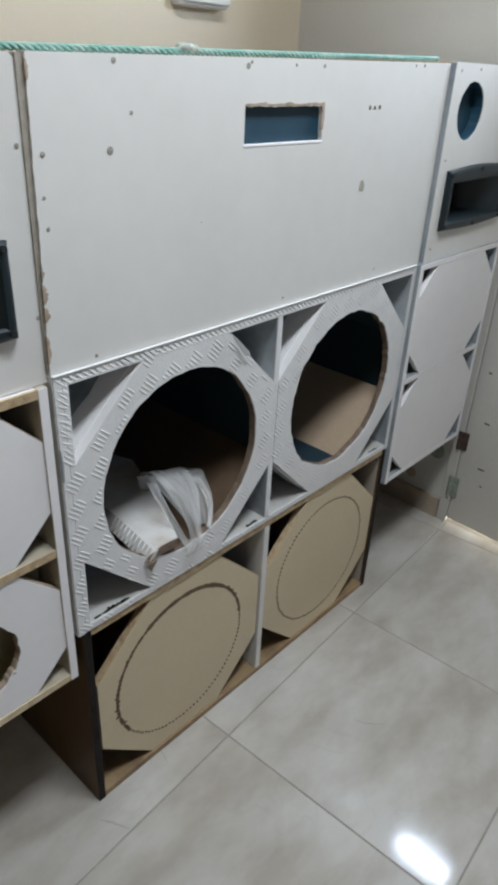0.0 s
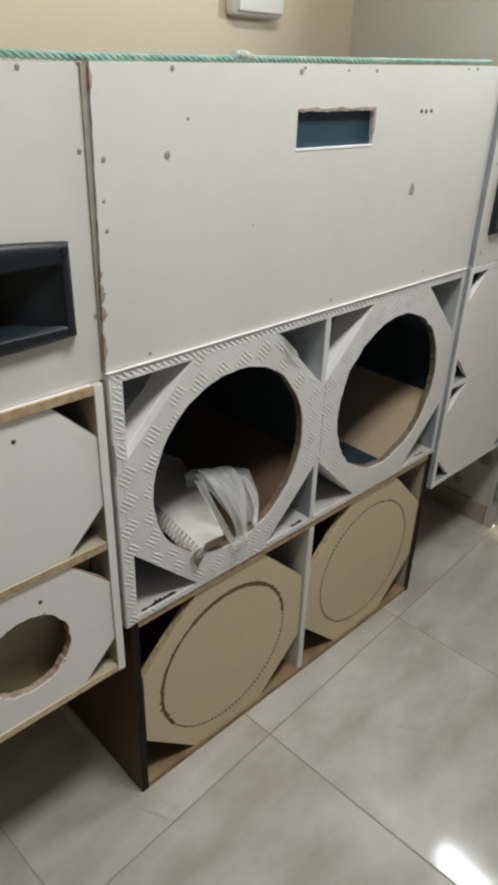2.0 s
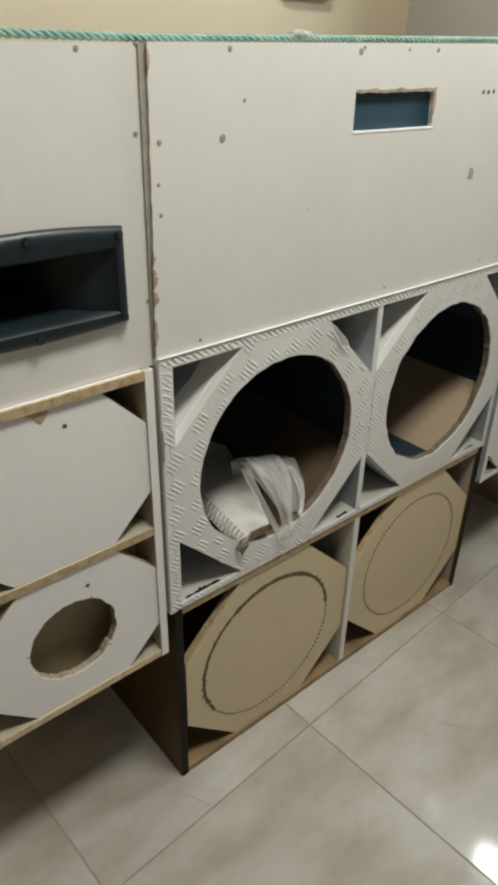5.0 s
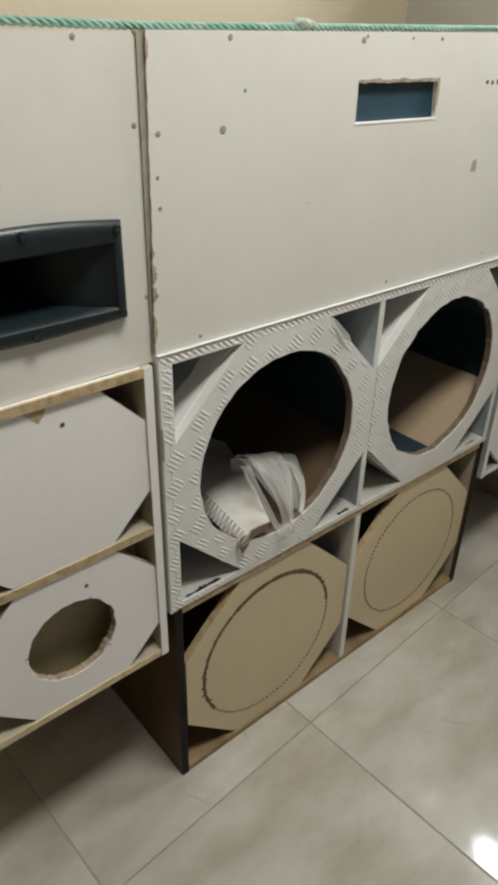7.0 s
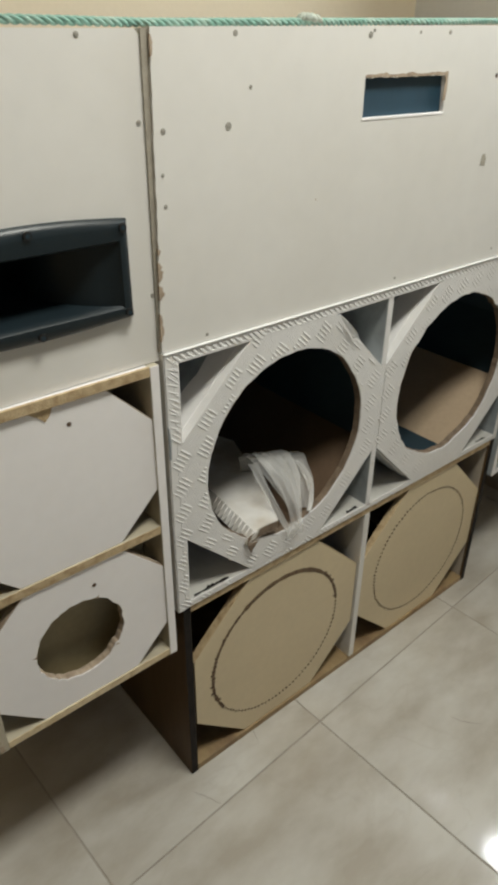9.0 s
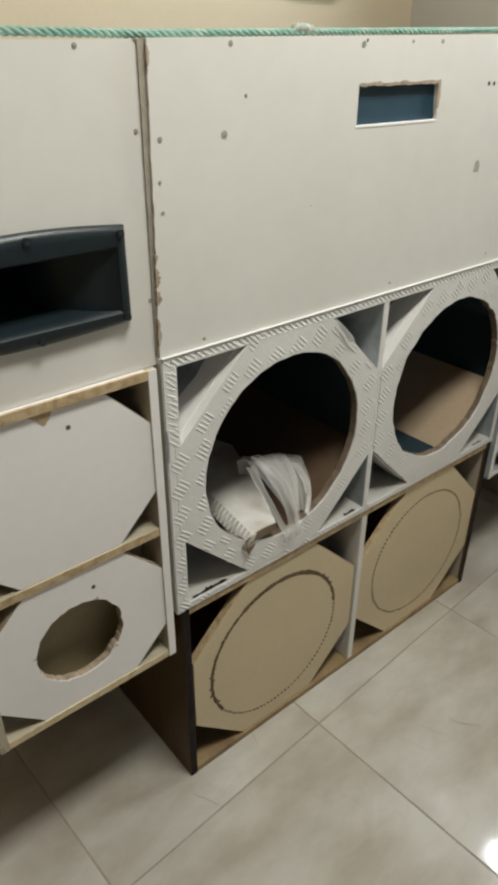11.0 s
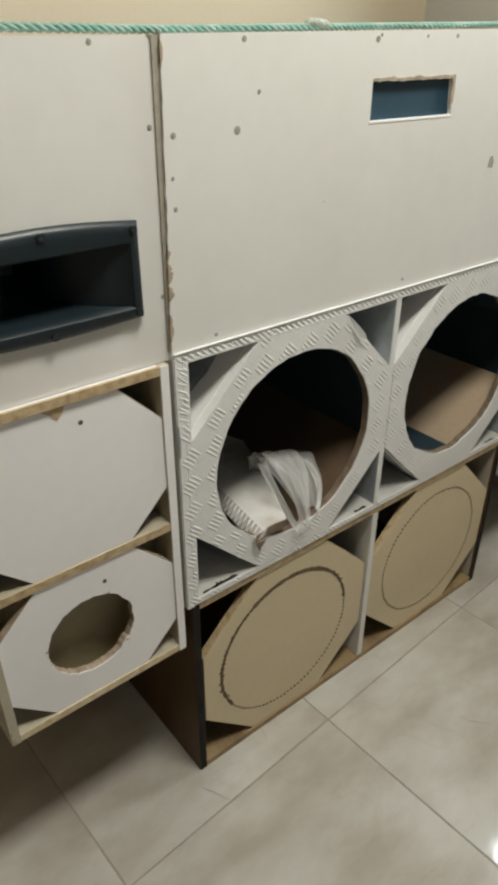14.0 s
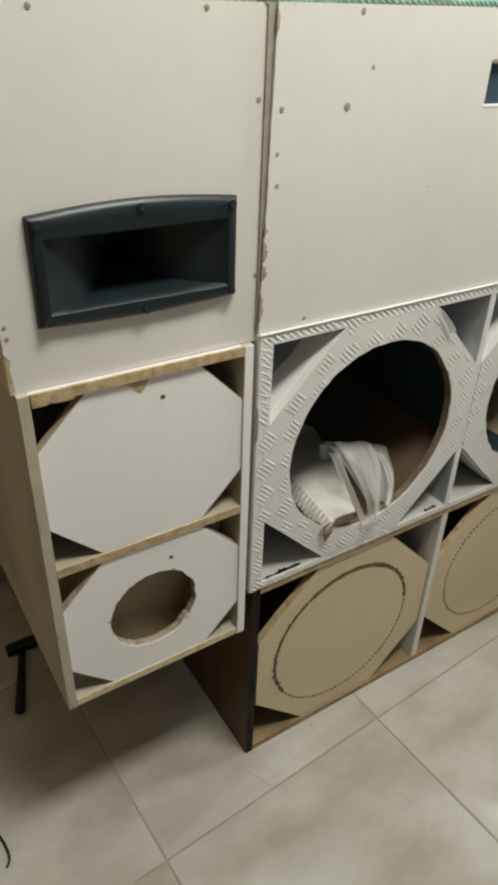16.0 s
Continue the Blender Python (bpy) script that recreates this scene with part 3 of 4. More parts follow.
part("torn_edge", plate(lip + [(x, z + 0.0035 + 0.007 * abs(noise.noise((k * 2.1, 9, 4)))) for k, (x, z) in reversed(list(enumerate(lip)))], (), -0.0006, 0.0016), CHIP_GREY, top, "torn pale edge over the slot")
part("torn_edge", plate([(0.606, 1.378), (0.6135, 1.38), (0.6155, 1.40), (0.613, 1.426), (0.604, 1.425), (0.608, 1.41)], (), -0.0007, 0.0016), CHIP_GREY, top, "torn brown edge beside the slot")
part("slot_lip", block(0.397, 0.614, -0.0008, 0.012, 1.3575, 1.3612, 0.0004), COOL_WHITE, top, "white lower lip of the slot")
# sheet added in the slot, coloured like its hazy shade
part("backing", block(0.392, 0.620, 0.0090, 0.0178, 1.350, 1.430), HAZE_BLUE, top, "added dark blue sheet holding the hazy shade of the slot")
part("pencil_mark", plate([(0.30, 1.245), (0.303, 1.2447), (0.303, 1.2465), (0.30, 1.247)], (), -0.0003, 0.0006), CHIP_GREY, top)
for x, z, r in ((0.134, 1.477, .0045), (0.161, 1.413, .003), (0.121, 1.365, .0065), (0.012, 1.365, .0045), (0.075, 1.067, .0035), (0.531, 1.072, .003), (0.402, 1.478, .0055), (0.410, 1.484, .003), (0.524, 1.483, .003), (0.604, 1.484, .004), (0.010, 1.27, .0035), (0.008, 1.311, .003), (0.92, 1.494, .003), (0.955, 1.495, .004), (0.86, 1.077, .0025)):
    screw(top, x, 0.0, z, r)
for x, z in ((0.765, 1.416), (0.782, 1.4155), (0.800, 1.4165)):
    part("drill_hole", rod((x, 0.001, z), (x, -0.0006, z), 0.0042, 0.004, 9), HOLE, top)
part("chipped_spot", plate([(0.759, 1.258), (0.775, 1.256), (0.777, 1.268), (0.771, 1.279), (0.762, 1.277)], (), -0.0006, 0.002), EDGE_GREY, top, "chip through the laminate")
for z0, z1, w in ((1.166, 1.196, 0.012), (1.139, 1.162, 0.014), (1.075, 1.120, 0.009), (1.45, 1.475, 0.005), (1.205, 1.215, 0.006)):
    n = 9
    sh = -0.0105 * (1.482 - z0) / (1.482 - TP)
    pts = [(sh - 0.001, z0)] + [(sh + w * (0.45 + 0.55 * noise.noise((z0 * 40, i * 1.3, 5))) * math.sin(math.pi * (i + 0.5) / n) + 0.001, z0 + (z1 - z0) * (i + 0.5) / n) for i in range(n)] + [(sh - 0.001, z1)]
    part("chipped_edge", plate(pts, (), -0.0008, 0.003), CHIP_GREY, top, "broken edge with bare chipboard")

# rope along the top
def rope(points, r, turns, mat, parent, name):
    """Three strands twisted round a line of points."""
    pts = [Vector(p) for p in points]
    for k in range(3):
        cu = bmesh.new()
        rings = []
        n = turns * 18
        for i in range(n + 1):
            u = i / n * (len(pts) - 1)
            a = min(int(u), len(pts) - 2)
            p = pts[a].lerp(pts[a + 1], u - a)
            d = (pts[a + 1] - pts[a]).normalized()
            e1 = d.cross(Vector((0, 0, 1))).normalized()
            e2 = d.cross(e1)
            w = 2 * math.pi * (i / 18 + k / 3)
            c = p + (e1 * math.cos(w) + e2 * math.sin(w)) * r * 0.52
            rings.append([cu.verts.new(c + (e1 * math.cos(q) + e2 * math.sin(q)) * r * 0.55) for q in (0, 1.05, 2.09, 3.14, 4.19, 5.24)])
        for ra, rb in zip(rings, rings[1:]):
            for q in range(6):
                cu.faces.new((ra[q], ra[(q + 1) % 6], rb[(q + 1) % 6], rb[q]))
        part(name, cu, mat, parent, smooth=True)


line = thing("rope", (0.3, 0.03, 1.486), "twisted turquoise nylon rope lying along the cabinet tops", "rope")
RPTS = [(-0.37 + 0.02 * i, 0.028 + 0.006 * math.sin(i * 0.35), 1.4865 + max(0, (-0.37 + 0.02 * i)) * 0.0222) for i in range(72)]
rope(RPTS, 0.0054, 42, ROPE, line, "strand")
kn = bmesh.new()
for dx, dz, s in ((0, 0.0, 0.0085), (0.011, -0.001, 0.0075), (-0.010, 0.0, 0.007), (0.021, -0.002, 0.006), (0.030, -0.004, 0.004)):
    bmesh.ops.create_icosphere(kn, subdivisions=2, radius=s, matrix=Matrix.Translation((0.285 + dx, 0.022, 1.4985 + dz)) @ Matrix.Rotation(dx * 40, 4, "Y") @ Matrix.Diagonal((1.25, 1, 0.75, 1)))
for v in kn.verts:
    v.co += Vector((noise.noise(v.co * 210), noise.noise(v.co * 190 + Vector((4, 1, 0))), noise.noise(v.co * 230))) * 0.003
part("knot", kn, material("pale_twine", (0.42, 0.46, 0.40), 0.75, vary=0.12, scale=90, fine=300, bump=0.5), line, "pale frayed knot", smooth=True)

# left, top: cabinet with a black horn
def horn(ob, x0, x1, z0, z1, y, bow):
    """A moulded flare: bowed flange, curved side walls, flat top and bottom running back to a throat."""
    n = 12
    def loop(inset, yy, b):
        pts = []
        for i in range(n + 1):
            u = i / n
            pts.append((x0 + inset + (x1 - x0 - 2 * inset) * u, yy, z1 - inset - (0.010 if inset > 0.012 else 0.0) + b * math.sin(math.pi * u)))
        for i in range(n + 1):
            u = 1 - i / n
            pts.append((x0 + inset + (x1 - x0 - 2 * inset) * u, yy, z0 + inset - b * 0.6 * math.sin(math.pi * u)))
        return pts
    cx, cz = (x0 + x1) / 2, (z0 + z1) / 2
    rows = [loop(0, y + 0.008, bow), loop(0.0, y - 0.005, bow), loop(0.002, y - 0.0085, bow), loop(0.006, y - 0.0118, bow * 0.8), loop(0.011, y - 0.013, bow * 0.4), loop(0.016, y - 0.012, 0.0), loop(0.019, y - 0.008, 0.0)]
    for k in range(1, 15):
        u = k / 14
        wide, tall = (x1 - x0) / 2 - 0.019, (z1 - z0) / 2 - 0.019
        half = 0.020 + (wide - 0.020) * (1 - u) ** 3.7
        high = tall * (1 - 0.55 * u)
        b2 = 0.0
        yy = y - 0.008 + 0.17 * u ** 1.05
        pts = [(cx - half + 2 * half * i / n, yy, cz + high - 0.010 + b2 * math.sin(math.pi * i / n)) for i in range(n + 1)]
        pts += [(cx + half - 2 * half * i / n, yy, cz - high - b2 * 0.6 * math.sin(math.pi * i / n)) for i in range(n + 1)]
        rows.append(pts)
    bm = bmesh.new()
    vs = [[bm.verts.new(p) for p in r] for r in rows]
    m = len(vs[0])
    for a, b in zip(vs, vs[1:]):
        for i in range(m):
            bm.faces.new((a[i], a[(i + 1) % m], b[(i + 1) % m], b[i]))
    bm.faces.new(vs[-1])
    h = part("horn", bm, PLASTIC, ob, "black moulded plastic horn flare", smooth=True)
    h.data.set_sharp_from_angle(angle=radians(32))
    for x, z in ((x0 + 0.011, z0 + 0.010), (x1 - 0.011, z0 + 0.010), (x0 + 0.011, z1 - 0.009), (x1 - 0.011, z1 - 0.009), (cx, z1 + bow - 0.010), (cx, z0 - bow * 0.6 + 0.009)):
        b2 = rod((x, y - 0.012, z), (x, y - 0.0155, z), 0.0060, 0.0056, 12)
        s = part("bolt", b2, BLACK_IRON, h)
        part("socket", rod((x, y - 0.0152, z), (x, y - 0.0160, z), 0.003, 0.003, 6), SHADE_NAVY, s)
    return h


LX0, LX1, LF = -0.385, -0.011, 0.008
lt = thing("speaker_cabinet", ((LX0 + LX1) / 2, 0.2, 1.05), "white laminated cabinet with a black horn", "speaker cabinet", "speaker cabinets")
H0 = (-0.324, -0.067, 1.139, 1.250)
part("front_panel", plate([(LX0, 1.0425), (LX1 + 0.003, 1.0435), (LX1, 1.474), (LX1 - 0.006, 1.480), (LX0, 1.476)], ([(H0[0], H0[2]), (H0[1], H0[2]), (H0[1], H0[3]), (H0[0], H0[3])],), LF, 0.018), LAMINATE, lt)
for name, b, mat in (("side_panel", (LX0 + 0.001, LX0 + 0.018, LF + 0.018, 0.46, 1.0427, 1.476), CHIP_PALE), ("side_panel", (LX1 - 0.02, LX1 - 0.002, LF + 0.018, 0.46, 1.0427, 1.476), LAMINATE), ("top_panel", (LX0 + 0.018, LX1 - 0.02, LF + 0.018, 0.46, 1.458, 1.4755), LAMINATE), ("bottom_panel", (LX0 + 0.018, LX1 - 0.02, LF + 0.018, 0.46, 1.0427, 1.061), LAMINATE), ("back_panel", (LX0 + 0.018, LX1 - 0.02, 0.442, 0.459, 1.066, 1.458), INNER)):
    part(name, block(*b, 0.001), mat, lt)
horn(lt, -0.338, -0.0525, 1.1265, 1.2625, LF, 0.009)
for x, z, r in ((-0.091, 1.471, .004), (-0.299, 1.465, .004), (-0.0155, 1.374, .0042), (-0.0115, 1.145, .004), (-0.375, 1.132, .003), (-0.374, 1.117, .0035)):
    screw(lt, x - 0.004, LF, z + 0.002, r)
part("chipped_edge", plate([(LX0 - 0.0006, 1.0435), (LX0 + 0.007, 1.047), (LX0 + 0.004, 1.08), (LX0 + 0.007, 1.09), (LX0 - 0.0006, 1.10)], (), LF - 0.0005, 0.003), CHIP, lt, "broken edge with bare chipboard")

# left, below: two stacked octagons, one with a ragged hole
lb = thing("speaker_cabinet", (-0.2, 0.2, 0.424), "white speaker cabinet with raw chipboard edges and octagonal baffles", "speaker cabinet", "speaker cabinets")
BX0, BX1, BZ0, BZ1, BF, BB = -0.381, -0.0195, 0.4238, 1.0422, -0.002, 0.44
boards = carcass(lb, BX0, BX1, BF, BB, BZ0, BZ1, 0.0165, DULL_CREAM, {"all": CHIP_PALE, "side_panel": COOL_WHITE, "top_panel": CHIP, "shelf": CHIP}, shelves=(0.733,), inner=DULL_CREAM)
OLIVE = material("olive_inner_board", (0.36, 0.30, 0.18), 0.7, vary=0.06, scale=6, fine=80, bump=0.1)
# board added close behind the hole so that it catches light
part("inner_board", block(-0.36, -0.04, 0.060, 0.072, 0.445, 0.715, 0.001), OLIVE, lb, "added brownish board that catches light behind the ragged hole")
boards[2].data.materials[0] = COOL_WHITE
part("raw_edge", block(BX0 + 0.0172, BX1 - 0.0172, BF - 0.0024, BF + 0.003, BZ1 - 0.0150, BZ1 + 0.0006, 0.0006), CHIP, boards[2], "raw chipboard edge, chipped along the top")
boards[0].children[0].data.materials[0] = DULL_CREAM
for z0, z1, hole in ((0.742, 1.0255, ()), (0.4355, 0.724, (ragged(-0.2065, 0.578, 0.082, 2.2, 0.0036, 120),))):
    o = octagon(BX0 + 0.012, BX1 - 0.012, z0, z1, 0.080)
    bf = part("baffle", plate(o, hole, BF + 0.003, 0.016), COOL_WHITE, lb, "white octagonal baffle with a ragged round hole" if hole else "plain white octagonal baffle")
    raw_diagonals(bf, o, BF + 0.003, 0.0145, CHIP_GREY)
    if hole:
        part("hole_edge", plate(ragged(-0.2065, 0.578, 0.0835, 2.2, 0.0036, 120), (ragged(-0.2065, 0.578, 0.0815, 2.2, 0.0036, 120),), BF + 0.005, 0.0135), CHIP_GREY, bf, "raw sawn edge of the hole")
        for a in (62, 172, 320):
            ca, sa = math.cos(radians(a)), math.sin(radians(a))
            q = [(-0.2065 + (0.081 + du) * ca - dv * sa, 0.578 + (0.081 + du) * sa + dv * ca) for du, dv in ((0, -0.003), (0.004, -0.0006), (0.008, 0.0007), (0.003, 0.0015), (0, 0.003))]
            part("splinter", plate(q, (), BF + 0.0024, 0.001), CHIP_GREY, bf)
for x, z in ((-0.1742, 0.9903), (-0.1713, 0.6814)):
    part("drill_hole", rod((x, BF + 0.004, z), (x, BF + 0.0024, z), 0.0042, 0.0038, 9), HOLE, lb)
part("chipped_edge", plate([(-0.232, 1.0252), (-0.196, 1.0252), (-0.201, 1.014), (-0.209, 1.006), (-0.219, 1.016)], (), BF + 0.0018, 0.003), CHIP, lb, "chip of bare chipboard")
n = 12
part("splintered_edge", plate([(BX0 + 0.018, 1.0415), (BX0 + 0.075, 1.0405)] + [(BX0 + 0.075 - 0.057 * k / n, 1.0235 + 0.005 * noise.noise((k * 1.9, 4, 8))) for k in range(n + 1)], (), BF - 0.0022, 0.003), CHIP, lb, "splintered end of the chipboard edge")
for z0, z1, w in ((BZ0 + 0.002, BZ0 + 0.018, 0.010), (BZ0 + 0.024, BZ0 + 0.034, 0.005), (0.60, 0.612, 0.004), (0.82, 0.835, 0.004)):
    part("worn_spot", plate([(BX0 + 0.001, z0), (BX0 + w, z0 + 0.002), (BX0 + w * 0.7, (z0 + z1) / 2), (BX0 + w * 0.9, z1 - 0.002), (BX0 + 0.001, z1)], (), BF - 0.0018, 0.002), CHIP_GREY, lb, "worn brown spot on the edge")

# right, top and below: seen at a slant beside the door
RX0, RX1, RF = 1.078, 1.525, -0.010
rt = thing("speaker_cabinet", ((RX0 + RX1) / 2, 0.2, 1.05), "white cabinet with a horn and an empty round hole", "speaker cabinet", "speaker cabinets")
part("front_panel", plate([(RX0, 1.056), (RX1, 1.056), (RX1, 1.507), (RX0, 1.507)], (ragged(1.184, 1.406, 0.064, 5, 0.002, 48), [(1.134, 1.137), (1.442, 1.137), (1.442, 1.270), (1.134, 1.270)]), RF, 0.018), LAMINATE, rt)
for name, b, mat in (("side_panel", (RX0 + 0.001, RX0 + 0.018, RF + 0.018, 0.46, 1.0565, 1.506), CHIP), ("side_panel", (RX1 - 0.018, RX1 - 0.001, RF + 0.018, 0.46, 1.0565, 1.506), LAMINATE), ("top_panel", (RX0 + 0.018, RX1 - 0.018, RF + 0.018, 0.46, 1.488, 1.5055), LAMINATE), ("bottom_panel", (RX0 + 0.018, RX1 - 0.018, RF + 0.018, 0.46, 1.0565, 1.075), LAMINATE), ("back_panel", (RX0 + 0.018, RX1 - 0.018, 0.442, 0.459, 1.075, 1.488), INNER)):
    part(name, block(*b, 0.001), mat, rt)
horn(rt, 1.120, 1.456, 1.132, 1.275, RF, 0.008)
# lining and sheet added to colour the round hole as hazy shade
part("hole_lining", plate(ragged(1.184, 1.406, 0.0645, 5, 0.002, 48), (ragged(1.184, 1.406, 0.0635, 5, 0.002, 48),), RF + 0.003, 0.10), HAZE_BLUE, rt, "added lining in the dark blue of the hazy round hole")
part("hole_back", plate(ragged(1.184, 1.406, 0.064, 5, 0.002, 48), (), RF + 0.03, 0.004), HAZE_BLUE, rt, "added dark blue sheet holding the hazy shade of the hole")
# grey strip added in place of the shaded side beside the seam
part("raw_edge", block(RX0 - 0.0012, RX0 + 0.0005, RF + 0.0012, RF + 0.0178, 1.058, 1.505), GREY_BOARD_SHADE, rt, "grey edge strip of the front board")
for x, z in ((1.105, 1.49), (1.20, 1.495), (1.10, 1.30), (1.10, 1.09)):
    screw(rt, x, RF, z, 0.0035)
rb = thing("speaker_cabinet", ((RX0 + RX1) / 2, 0.2, 0.395), "white speaker cabinet with two plain octagonal baffles", "speaker cabinet", "speaker cabinets")
# boards greyed to hold the recess shade; only the front edges stay white
carcass(rb, 1.0625, RX1, RF - 0.004, 0.44, 0.394, 1.0555, 0.016, GREY_BOARD_SHADE, {"all": COOL_WHITE}, shelves=(0.725,), inner=GREY_BOARD_SHADE)
for z0, z1 in ((0.7335, 1.0395), (0.4105, 0.7165)):
    part("baffle", plate(octagon(1.0780, RX1 - 0.0155, z0, z1, 0.078), (), RF - 0.0035, 0.016), COOL_WHITE, rb, "plain white octagonal baffle")

# low crates, unseen and assumed, carry the outer stacks; dark to absorb light
for x0, x1, h in ((-0.29, -0.05, 0.4237), (1.14, 1.50, 0.394)):
    cr = thing("wooden_crate", ((x0 + x1) / 2, 0.6, 0), "assumed hidden crate under the cabinet, dark to absorb light", "crate")
    for k in range(4):
        part("board", block(x0, x1, 0.39, 0.41, h * k / 4 + 0.004, h * (k + 1) / 4 - 0.004, 0.002), BROWN_BOARD, cr)
        part("board", block(x0, x1, 0.78, 0.80, h * k / 4 + 0.004, h * (k + 1) / 4 - 0.004, 0.002), BROWN_BOARD, cr)
    for a in (x0, x1 - 0.02):
        part("end_panel", block(a, a + 0.02, 0.41, 0.78, 0, h, 0.002), BROWN_BOARD, cr)

# ---- small things ----
hm = thing("hammer", (-0.39, 0.46, 0), "black hammer lying on the floor tiles", "hammer")
part("handle", rod((-0.418, 0.375, 0.012), (-0.352, 0.575, 0.012), 0.012, 0.009, 12), BLACK_IRON, hm, smooth=True)
part("head", block(-0.395, -0.300, 0.560, 0.588, 0.0, 0.028, 0.006), BLACK_IRON, hm)

# offcut of board poking out of the left woofer hole
off = thing("board_offcut", (0.22, 0.1, 0.607), "white film-covered board offcut with a raw curved end", "board")
plan = [(0.150, -0.014)] + [(0.150 + 0.084 * u, -0.014 + 0.004 * u + 0.005 * math.sin(math.pi * u)) for u in (0.15, 0.3, 0.45, 0.6, 0.75, 0.9)] + [(0.235, -0.009), (0.289, 0.10), (0.363, 0.297), (0.34, 0.36), (0.20, 0.36), (0.170, 0.14)]
bm = bmesh.new()
bm.faces.new([bm.verts.new((x, y, 0.608)) for x, y in plan])
up = bmesh.ops.extrude_face_region(bm, geom=bm.faces[:])["geom"]
for v in [v for v in up if isinstance(v, bmesh.types.BMVert)]:
    v.co += Vector((0.021 if v.co.x < 0.172 else 0.0, 0, 0.022))
board = part("board", bm, SOILED, off)
raw = bmesh.new()
lo = [raw.verts.new((x, y - 0.0008, 0.6095)) for x, y in plan[:8]]
hi = [raw.verts.new((x, y - 0.0008, 0.6285)) for x, y in plan[:8]]
for k in range(7):
    raw.faces.new((lo[k], lo[k + 1], hi[k + 1], hi[k]))
part("raw_edge", raw, CHIP_DARK, board, "torn brown chipboard end")
for k in range(11):
    u = (k + 0.5) / 11
    x, y = 0.150 + 0.020 * u, -0.014 + 0.154 * u
    part("ridge", rod((x - 0.0005, y, 0.6095), (x + 0.0205, y, 0.6295), 0.0019, 0.0016, 8), SOILED, board, smooth=True)
part("torn_end", plate([(0.152, 0.609), (0.176, 0.6085), (0.170, 0.600), (0.163, 0.594), (0.160, 0.586), (0.155, 0.598)], (), -0.0155, 0.003), CHIP_DARK, board, "torn brown tongue of chipboard")

# crumpled carrier bag
bag = thing("plastic_bag", (0.29, 0.06, 0.56), "crumpled translucent white carrier bag in the woofer hole", "bag")


def drape(left, right, seed, folds, deep, nu=34, nv=30):
    """A thin sheet hung between two curves, gathered into folds that sharpen towards its lower end."""
    bm = bmesh.new()
    grid = []
    for i in range(nv + 1):
        v = i / nv
        a, b = Vector(left[i]), Vector(right[i])
        row = []
        for k in range(nu + 1):
            u = k / nu
            p = a.lerp(b, u)
            arch = math.sin(math.pi * u)
            crease = 1 - 2 * abs(noise.noise((u * folds + 0.25 * math.sin(v * 4 + seed), v * 0.7, seed)))
            fine = noise.noise((u * folds * 2.6, v * 5.0, seed + 7))
            p += Vector((0.10 * fine * deep, -deep * (0.9 * arch * (1 - 0.5 * v) + 0.55 * crease + 0.25 * fine), deep * (0.25 * fine + 0.2 * arch * (1 - v))))
            row.append(bm.verts.new(p))
        grid.append(row)
    for ra, rb in zip(grid, grid[1:]):
        for k in range(nu):
            bm.faces.new((ra[k], ra[k + 1], rb[k + 1], rb[k]))
    return bm


def bezier(a, b, c, d, n):
    return [tuple((1 - t) ** 3 * a[k] + 3 * t * (1 - t) ** 2 * b[k] + 3 * t * t * (1 - t) * c[k] + t ** 3 * d[k] for k in range(3)) for t in (i / n for i in range(n + 1))]


N = 30
# the body of the sack, its shaded back, the two handle loops, and the gathered tail over the film's edge
part("sack", drape(bezier((0.285, 0.185, 0.640), (0.235, 0.125, 0.800), (0.272, 0.025, 0.690), (0.272, -0.010, 0.600), N), bezier((0.360, 0.170, 0.630), (0.385, 0.120, 0.760), (0.322, 0.015, 0.665), (0.292, -0.013, 0.597), N), 1.3, 3.0, 0.016), BAG, bag, smooth=True)
part("sack_back", drape(bezier((0.290, 0.190, 0.625), (0.215, 0.140, 0.780), (0.270, 0.080, 0.690), (0.300, 0.040, 0.615), N), bezier((0.385, 0.170, 0.620), (0.440, 0.120, 0.720), (0.385, 0.050, 0.640), (0.345, 0.012, 0.602), N), 4.1, 2.2, 0.020), BAG, bag, smooth=True)
part("handle", drape(bezier((0.262, 0.120, 0.690), (0.222, 0.085, 0.735), (0.236, 0.020, 0.650), (0.256, -0.012, 0.590), N), bezier((0.285, 0.120, 0.695), (0.240, 0.070, 0.735), (0.247, 0.018, 0.652), (0.272, -0.012, 0.588), N), 7.7, 1.6, 0.007, 12), BAG, bag, smooth=True)
part("handle", drape(bezier((0.345, 0.075, 0.690), (0.362, 0.045, 0.672), (0.345, 0.012, 0.640), (0.318, -0.006, 0.612), N), bezier((0.372, 0.080, 0.680), (0.385, 0.045, 0.660), (0.366, 0.012, 0.630), (0.328, -0.006, 0.608), N), 9.2, 1.8, 0.008, 12), BAG, bag, smooth=True)
part("tail", drape(bezier((0.262, -0.010, 0.612), (0.262, -0.016, 0.600), (0.252, -0.016, 0.585), (0.250, -0.012, 0.572), N), bezier((0.298, -0.010, 0.610), (0.296, -0.018, 0.600), (0.302, -0.018, 0.582), (0.300, -0.012, 0.568), N), 2.4, 3.0, 0.007, 22), BAG, bag, smooth=True)

# bit of bent wire on the tiles
wire = thing("bent_wire", (-0.54, 0.08, 0), "short bent dark wire on the floor tiles", "wire")
wp = bezier((-0.60, 0.26, 0.004), (-0.55, 0.15, 0.004), (-0.515, 0.05, 0.004), (-0.545, 0.035, 0.004), 16)
wb = bmesh.new()
for p, q in zip(wp, wp[1:]):
    rod(p, q, 0.0026, n=8, bm=wb)
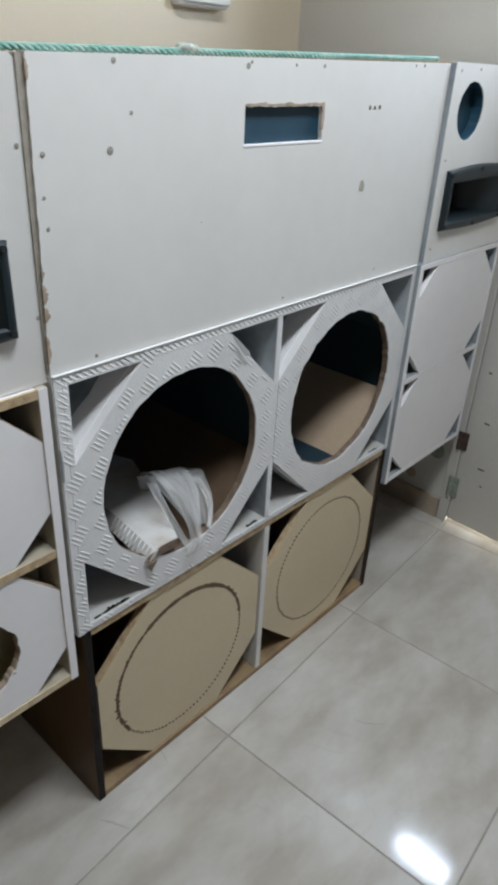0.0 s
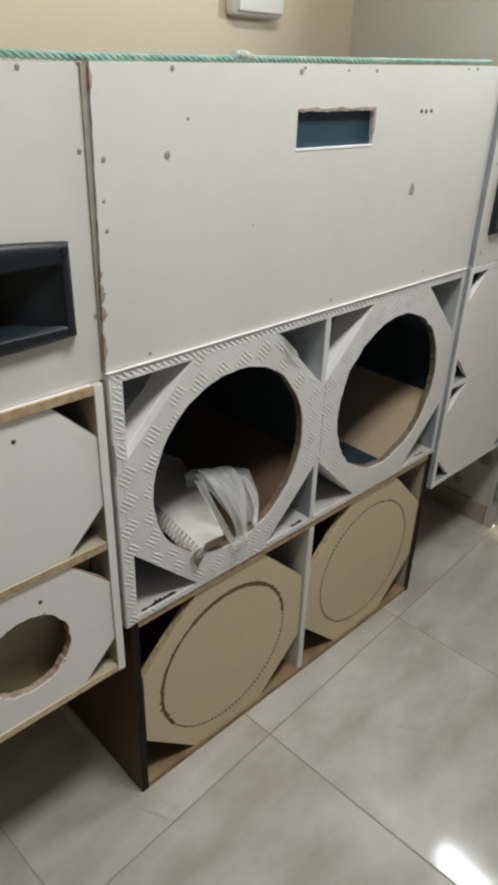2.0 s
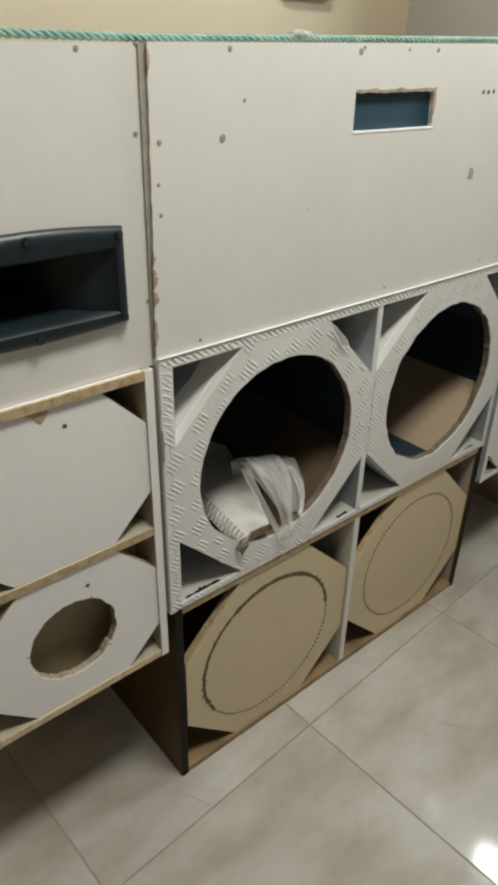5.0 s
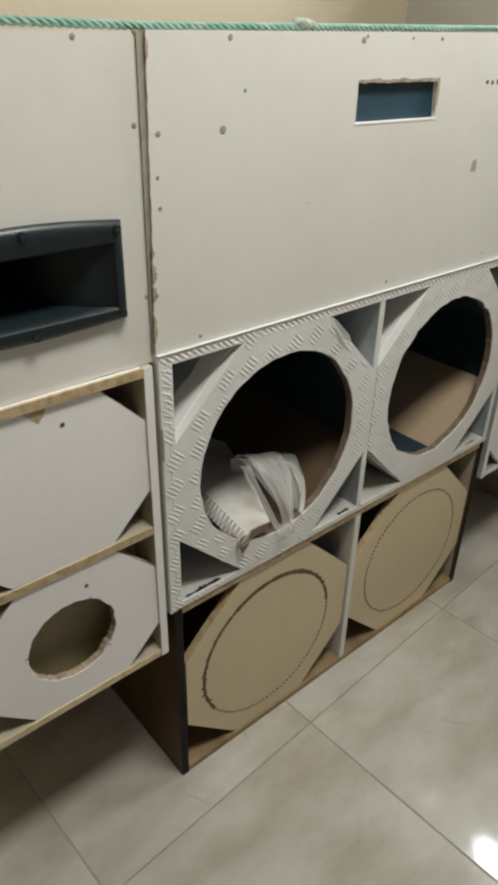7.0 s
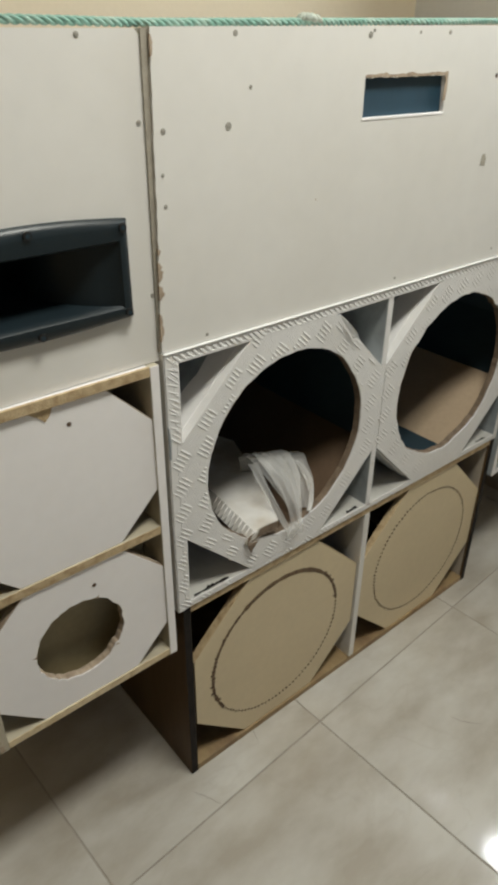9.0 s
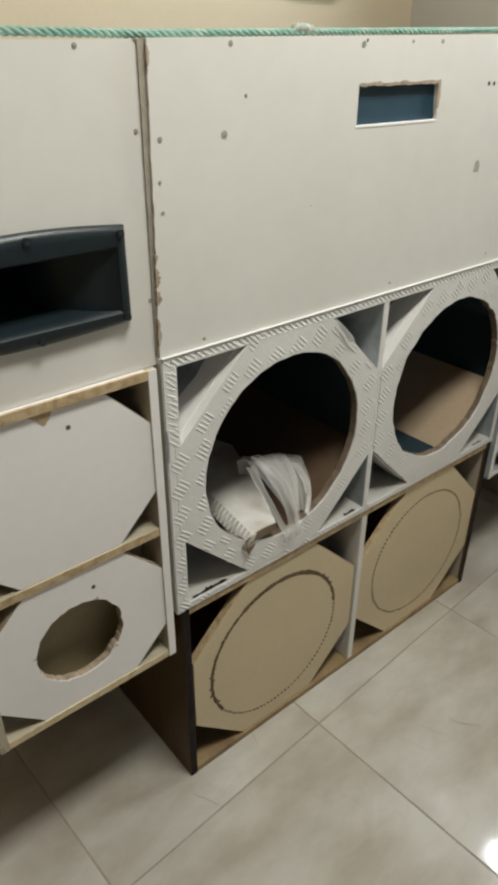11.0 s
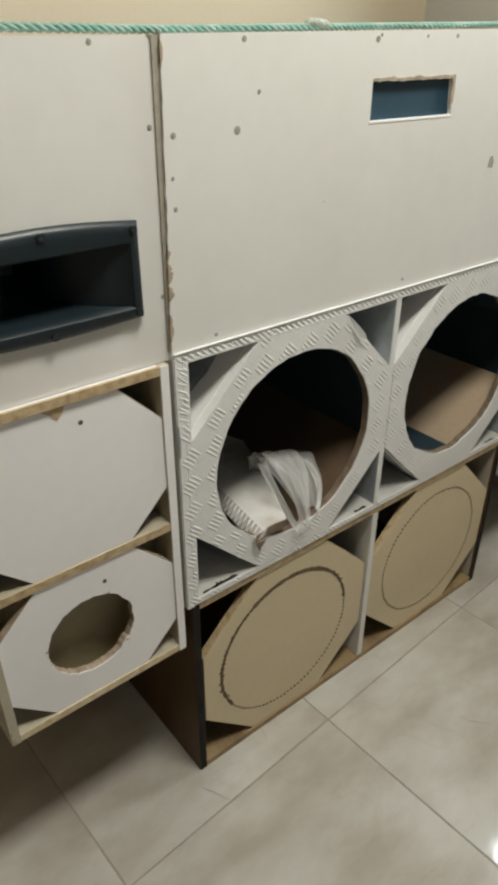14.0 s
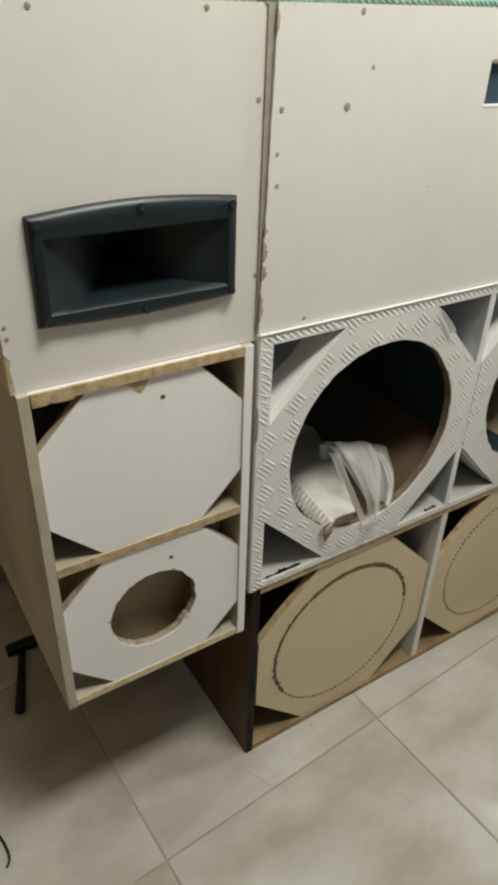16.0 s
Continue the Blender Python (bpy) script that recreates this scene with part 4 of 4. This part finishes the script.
part("strand", wb, BLACK_IRON, wire, smooth=True)

# hairline veins in the tiles
VEIN = material("grey_vein", (0.33, 0.29, 0.25), 0.3, vary=0.1, scale=60, fine=200, bump=0.0)
for k, (a, b, c) in enumerate((((-0.024, -0.037), (-0.006, -0.067), (0.008, -0.103)), ((0.184, 0.004), (0.180, -0.015), (0.172, -0.038)), ((0.595, -0.285), (0.603, -0.320), (0.640, -0.352)))):
    vb = bmesh.new()
    n = 14
    rows = []
    for q in range(n + 1):
        u = q / n
        x = (1 - u) ** 2 * a[0] + 2 * u * (1 - u) * b[0] + u * u * c[0] + 0.004 * noise.noise((q * 0.9, k, 1))
        y = (1 - u) ** 2 * a[1] + 2 * u * (1 - u) * b[1] + u * u * c[1] + 0.004 * noise.noise((q * 0.9, k, 8))
        w = 0.0011 * math.sin(math.pi * (0.1 + 0.8 * u)) * (0.7 + 0.5 * noise.noise((q, k, 4)))
        rows.append((vb.verts.new((x - w, y - w * 0.5, 0.0012)), vb.verts.new((x + w, y + w * 0.5, 0.0012))))
    for ra, rb2 in zip(rows, rows[1:]):
        vb.faces.new((ra[0], ra[1], rb2[1], rb2[0]))
    part("hairline_vein", vb, VEIN, floor, "thin grey vein in the polished tile")

# ---- floor tiles ----
T, GAP = 0.5965, 0.0038
LAY = Matrix.Translation((0.3305, -0.088, 0)) @ Matrix.Rotation(radians(3.0), 4, "Z")
lay = random.Random(5)
whole_tile = finish(block(-T / 2 + GAP / 2, T / 2 - GAP / 2, -T / 2 + GAP / 2, T / 2 - GAP / 2, -0.008, 0.0, 0.0012), "tile", TILE)
for i in range(-6, 4):
    for j in range(-7, 4):
        m = LAY @ Matrix.Translation(((i + 0.5) * T, (j + 0.5) * T, 0))
        cs = [m @ Vector((sx * T / 2, sy * T / 2, 0)) for sx in (-1, 1) for sy in (-1, 1)]
        if min(c.x for c in cs) > X1 or max(c.x for c in cs) < X0 or min(c.y for c in cs) > Y1 or max(c.y for c in cs) < Y0:
            continue
        me = whole_tile
        if not all(X0 < c.x < X1 and Y0 < c.y < Y1 for c in cs):
            # cut along the wall
            bm = block(-T / 2 + GAP / 2, T / 2 - GAP / 2, -T / 2 + GAP / 2, T / 2 - GAP / 2, -0.008, 0.0, 0.0012)
            back = m.inverted()
            for p, q in (((X0, 0, 0), (-1, 0, 0)), ((X1, 0, 0), (1, 0, 0)), ((0, Y0, 0), (0, -1, 0)), ((0, Y1, 0), (0, 1, 0))):
                bmesh.ops.bisect_plane(bm, geom=bm.verts[:] + bm.edges[:] + bm.faces[:], plane_co=back @ Vector(p), plane_no=back.to_3x3() @ Vector(q), clear_outer=True)
            if not bm.faces:
                bm.free()
                continue
            me = finish(bm, "tile", TILE)
        ob = new("tile", me)
        ob.parent = floor
        ob.matrix_local = m @ Matrix.Rotation(radians(lay.uniform(-0.08, 0.08)), 4, "X") @ Matrix.Rotation(radians(lay.uniform(-0.08, 0.08)), 4, "Y")
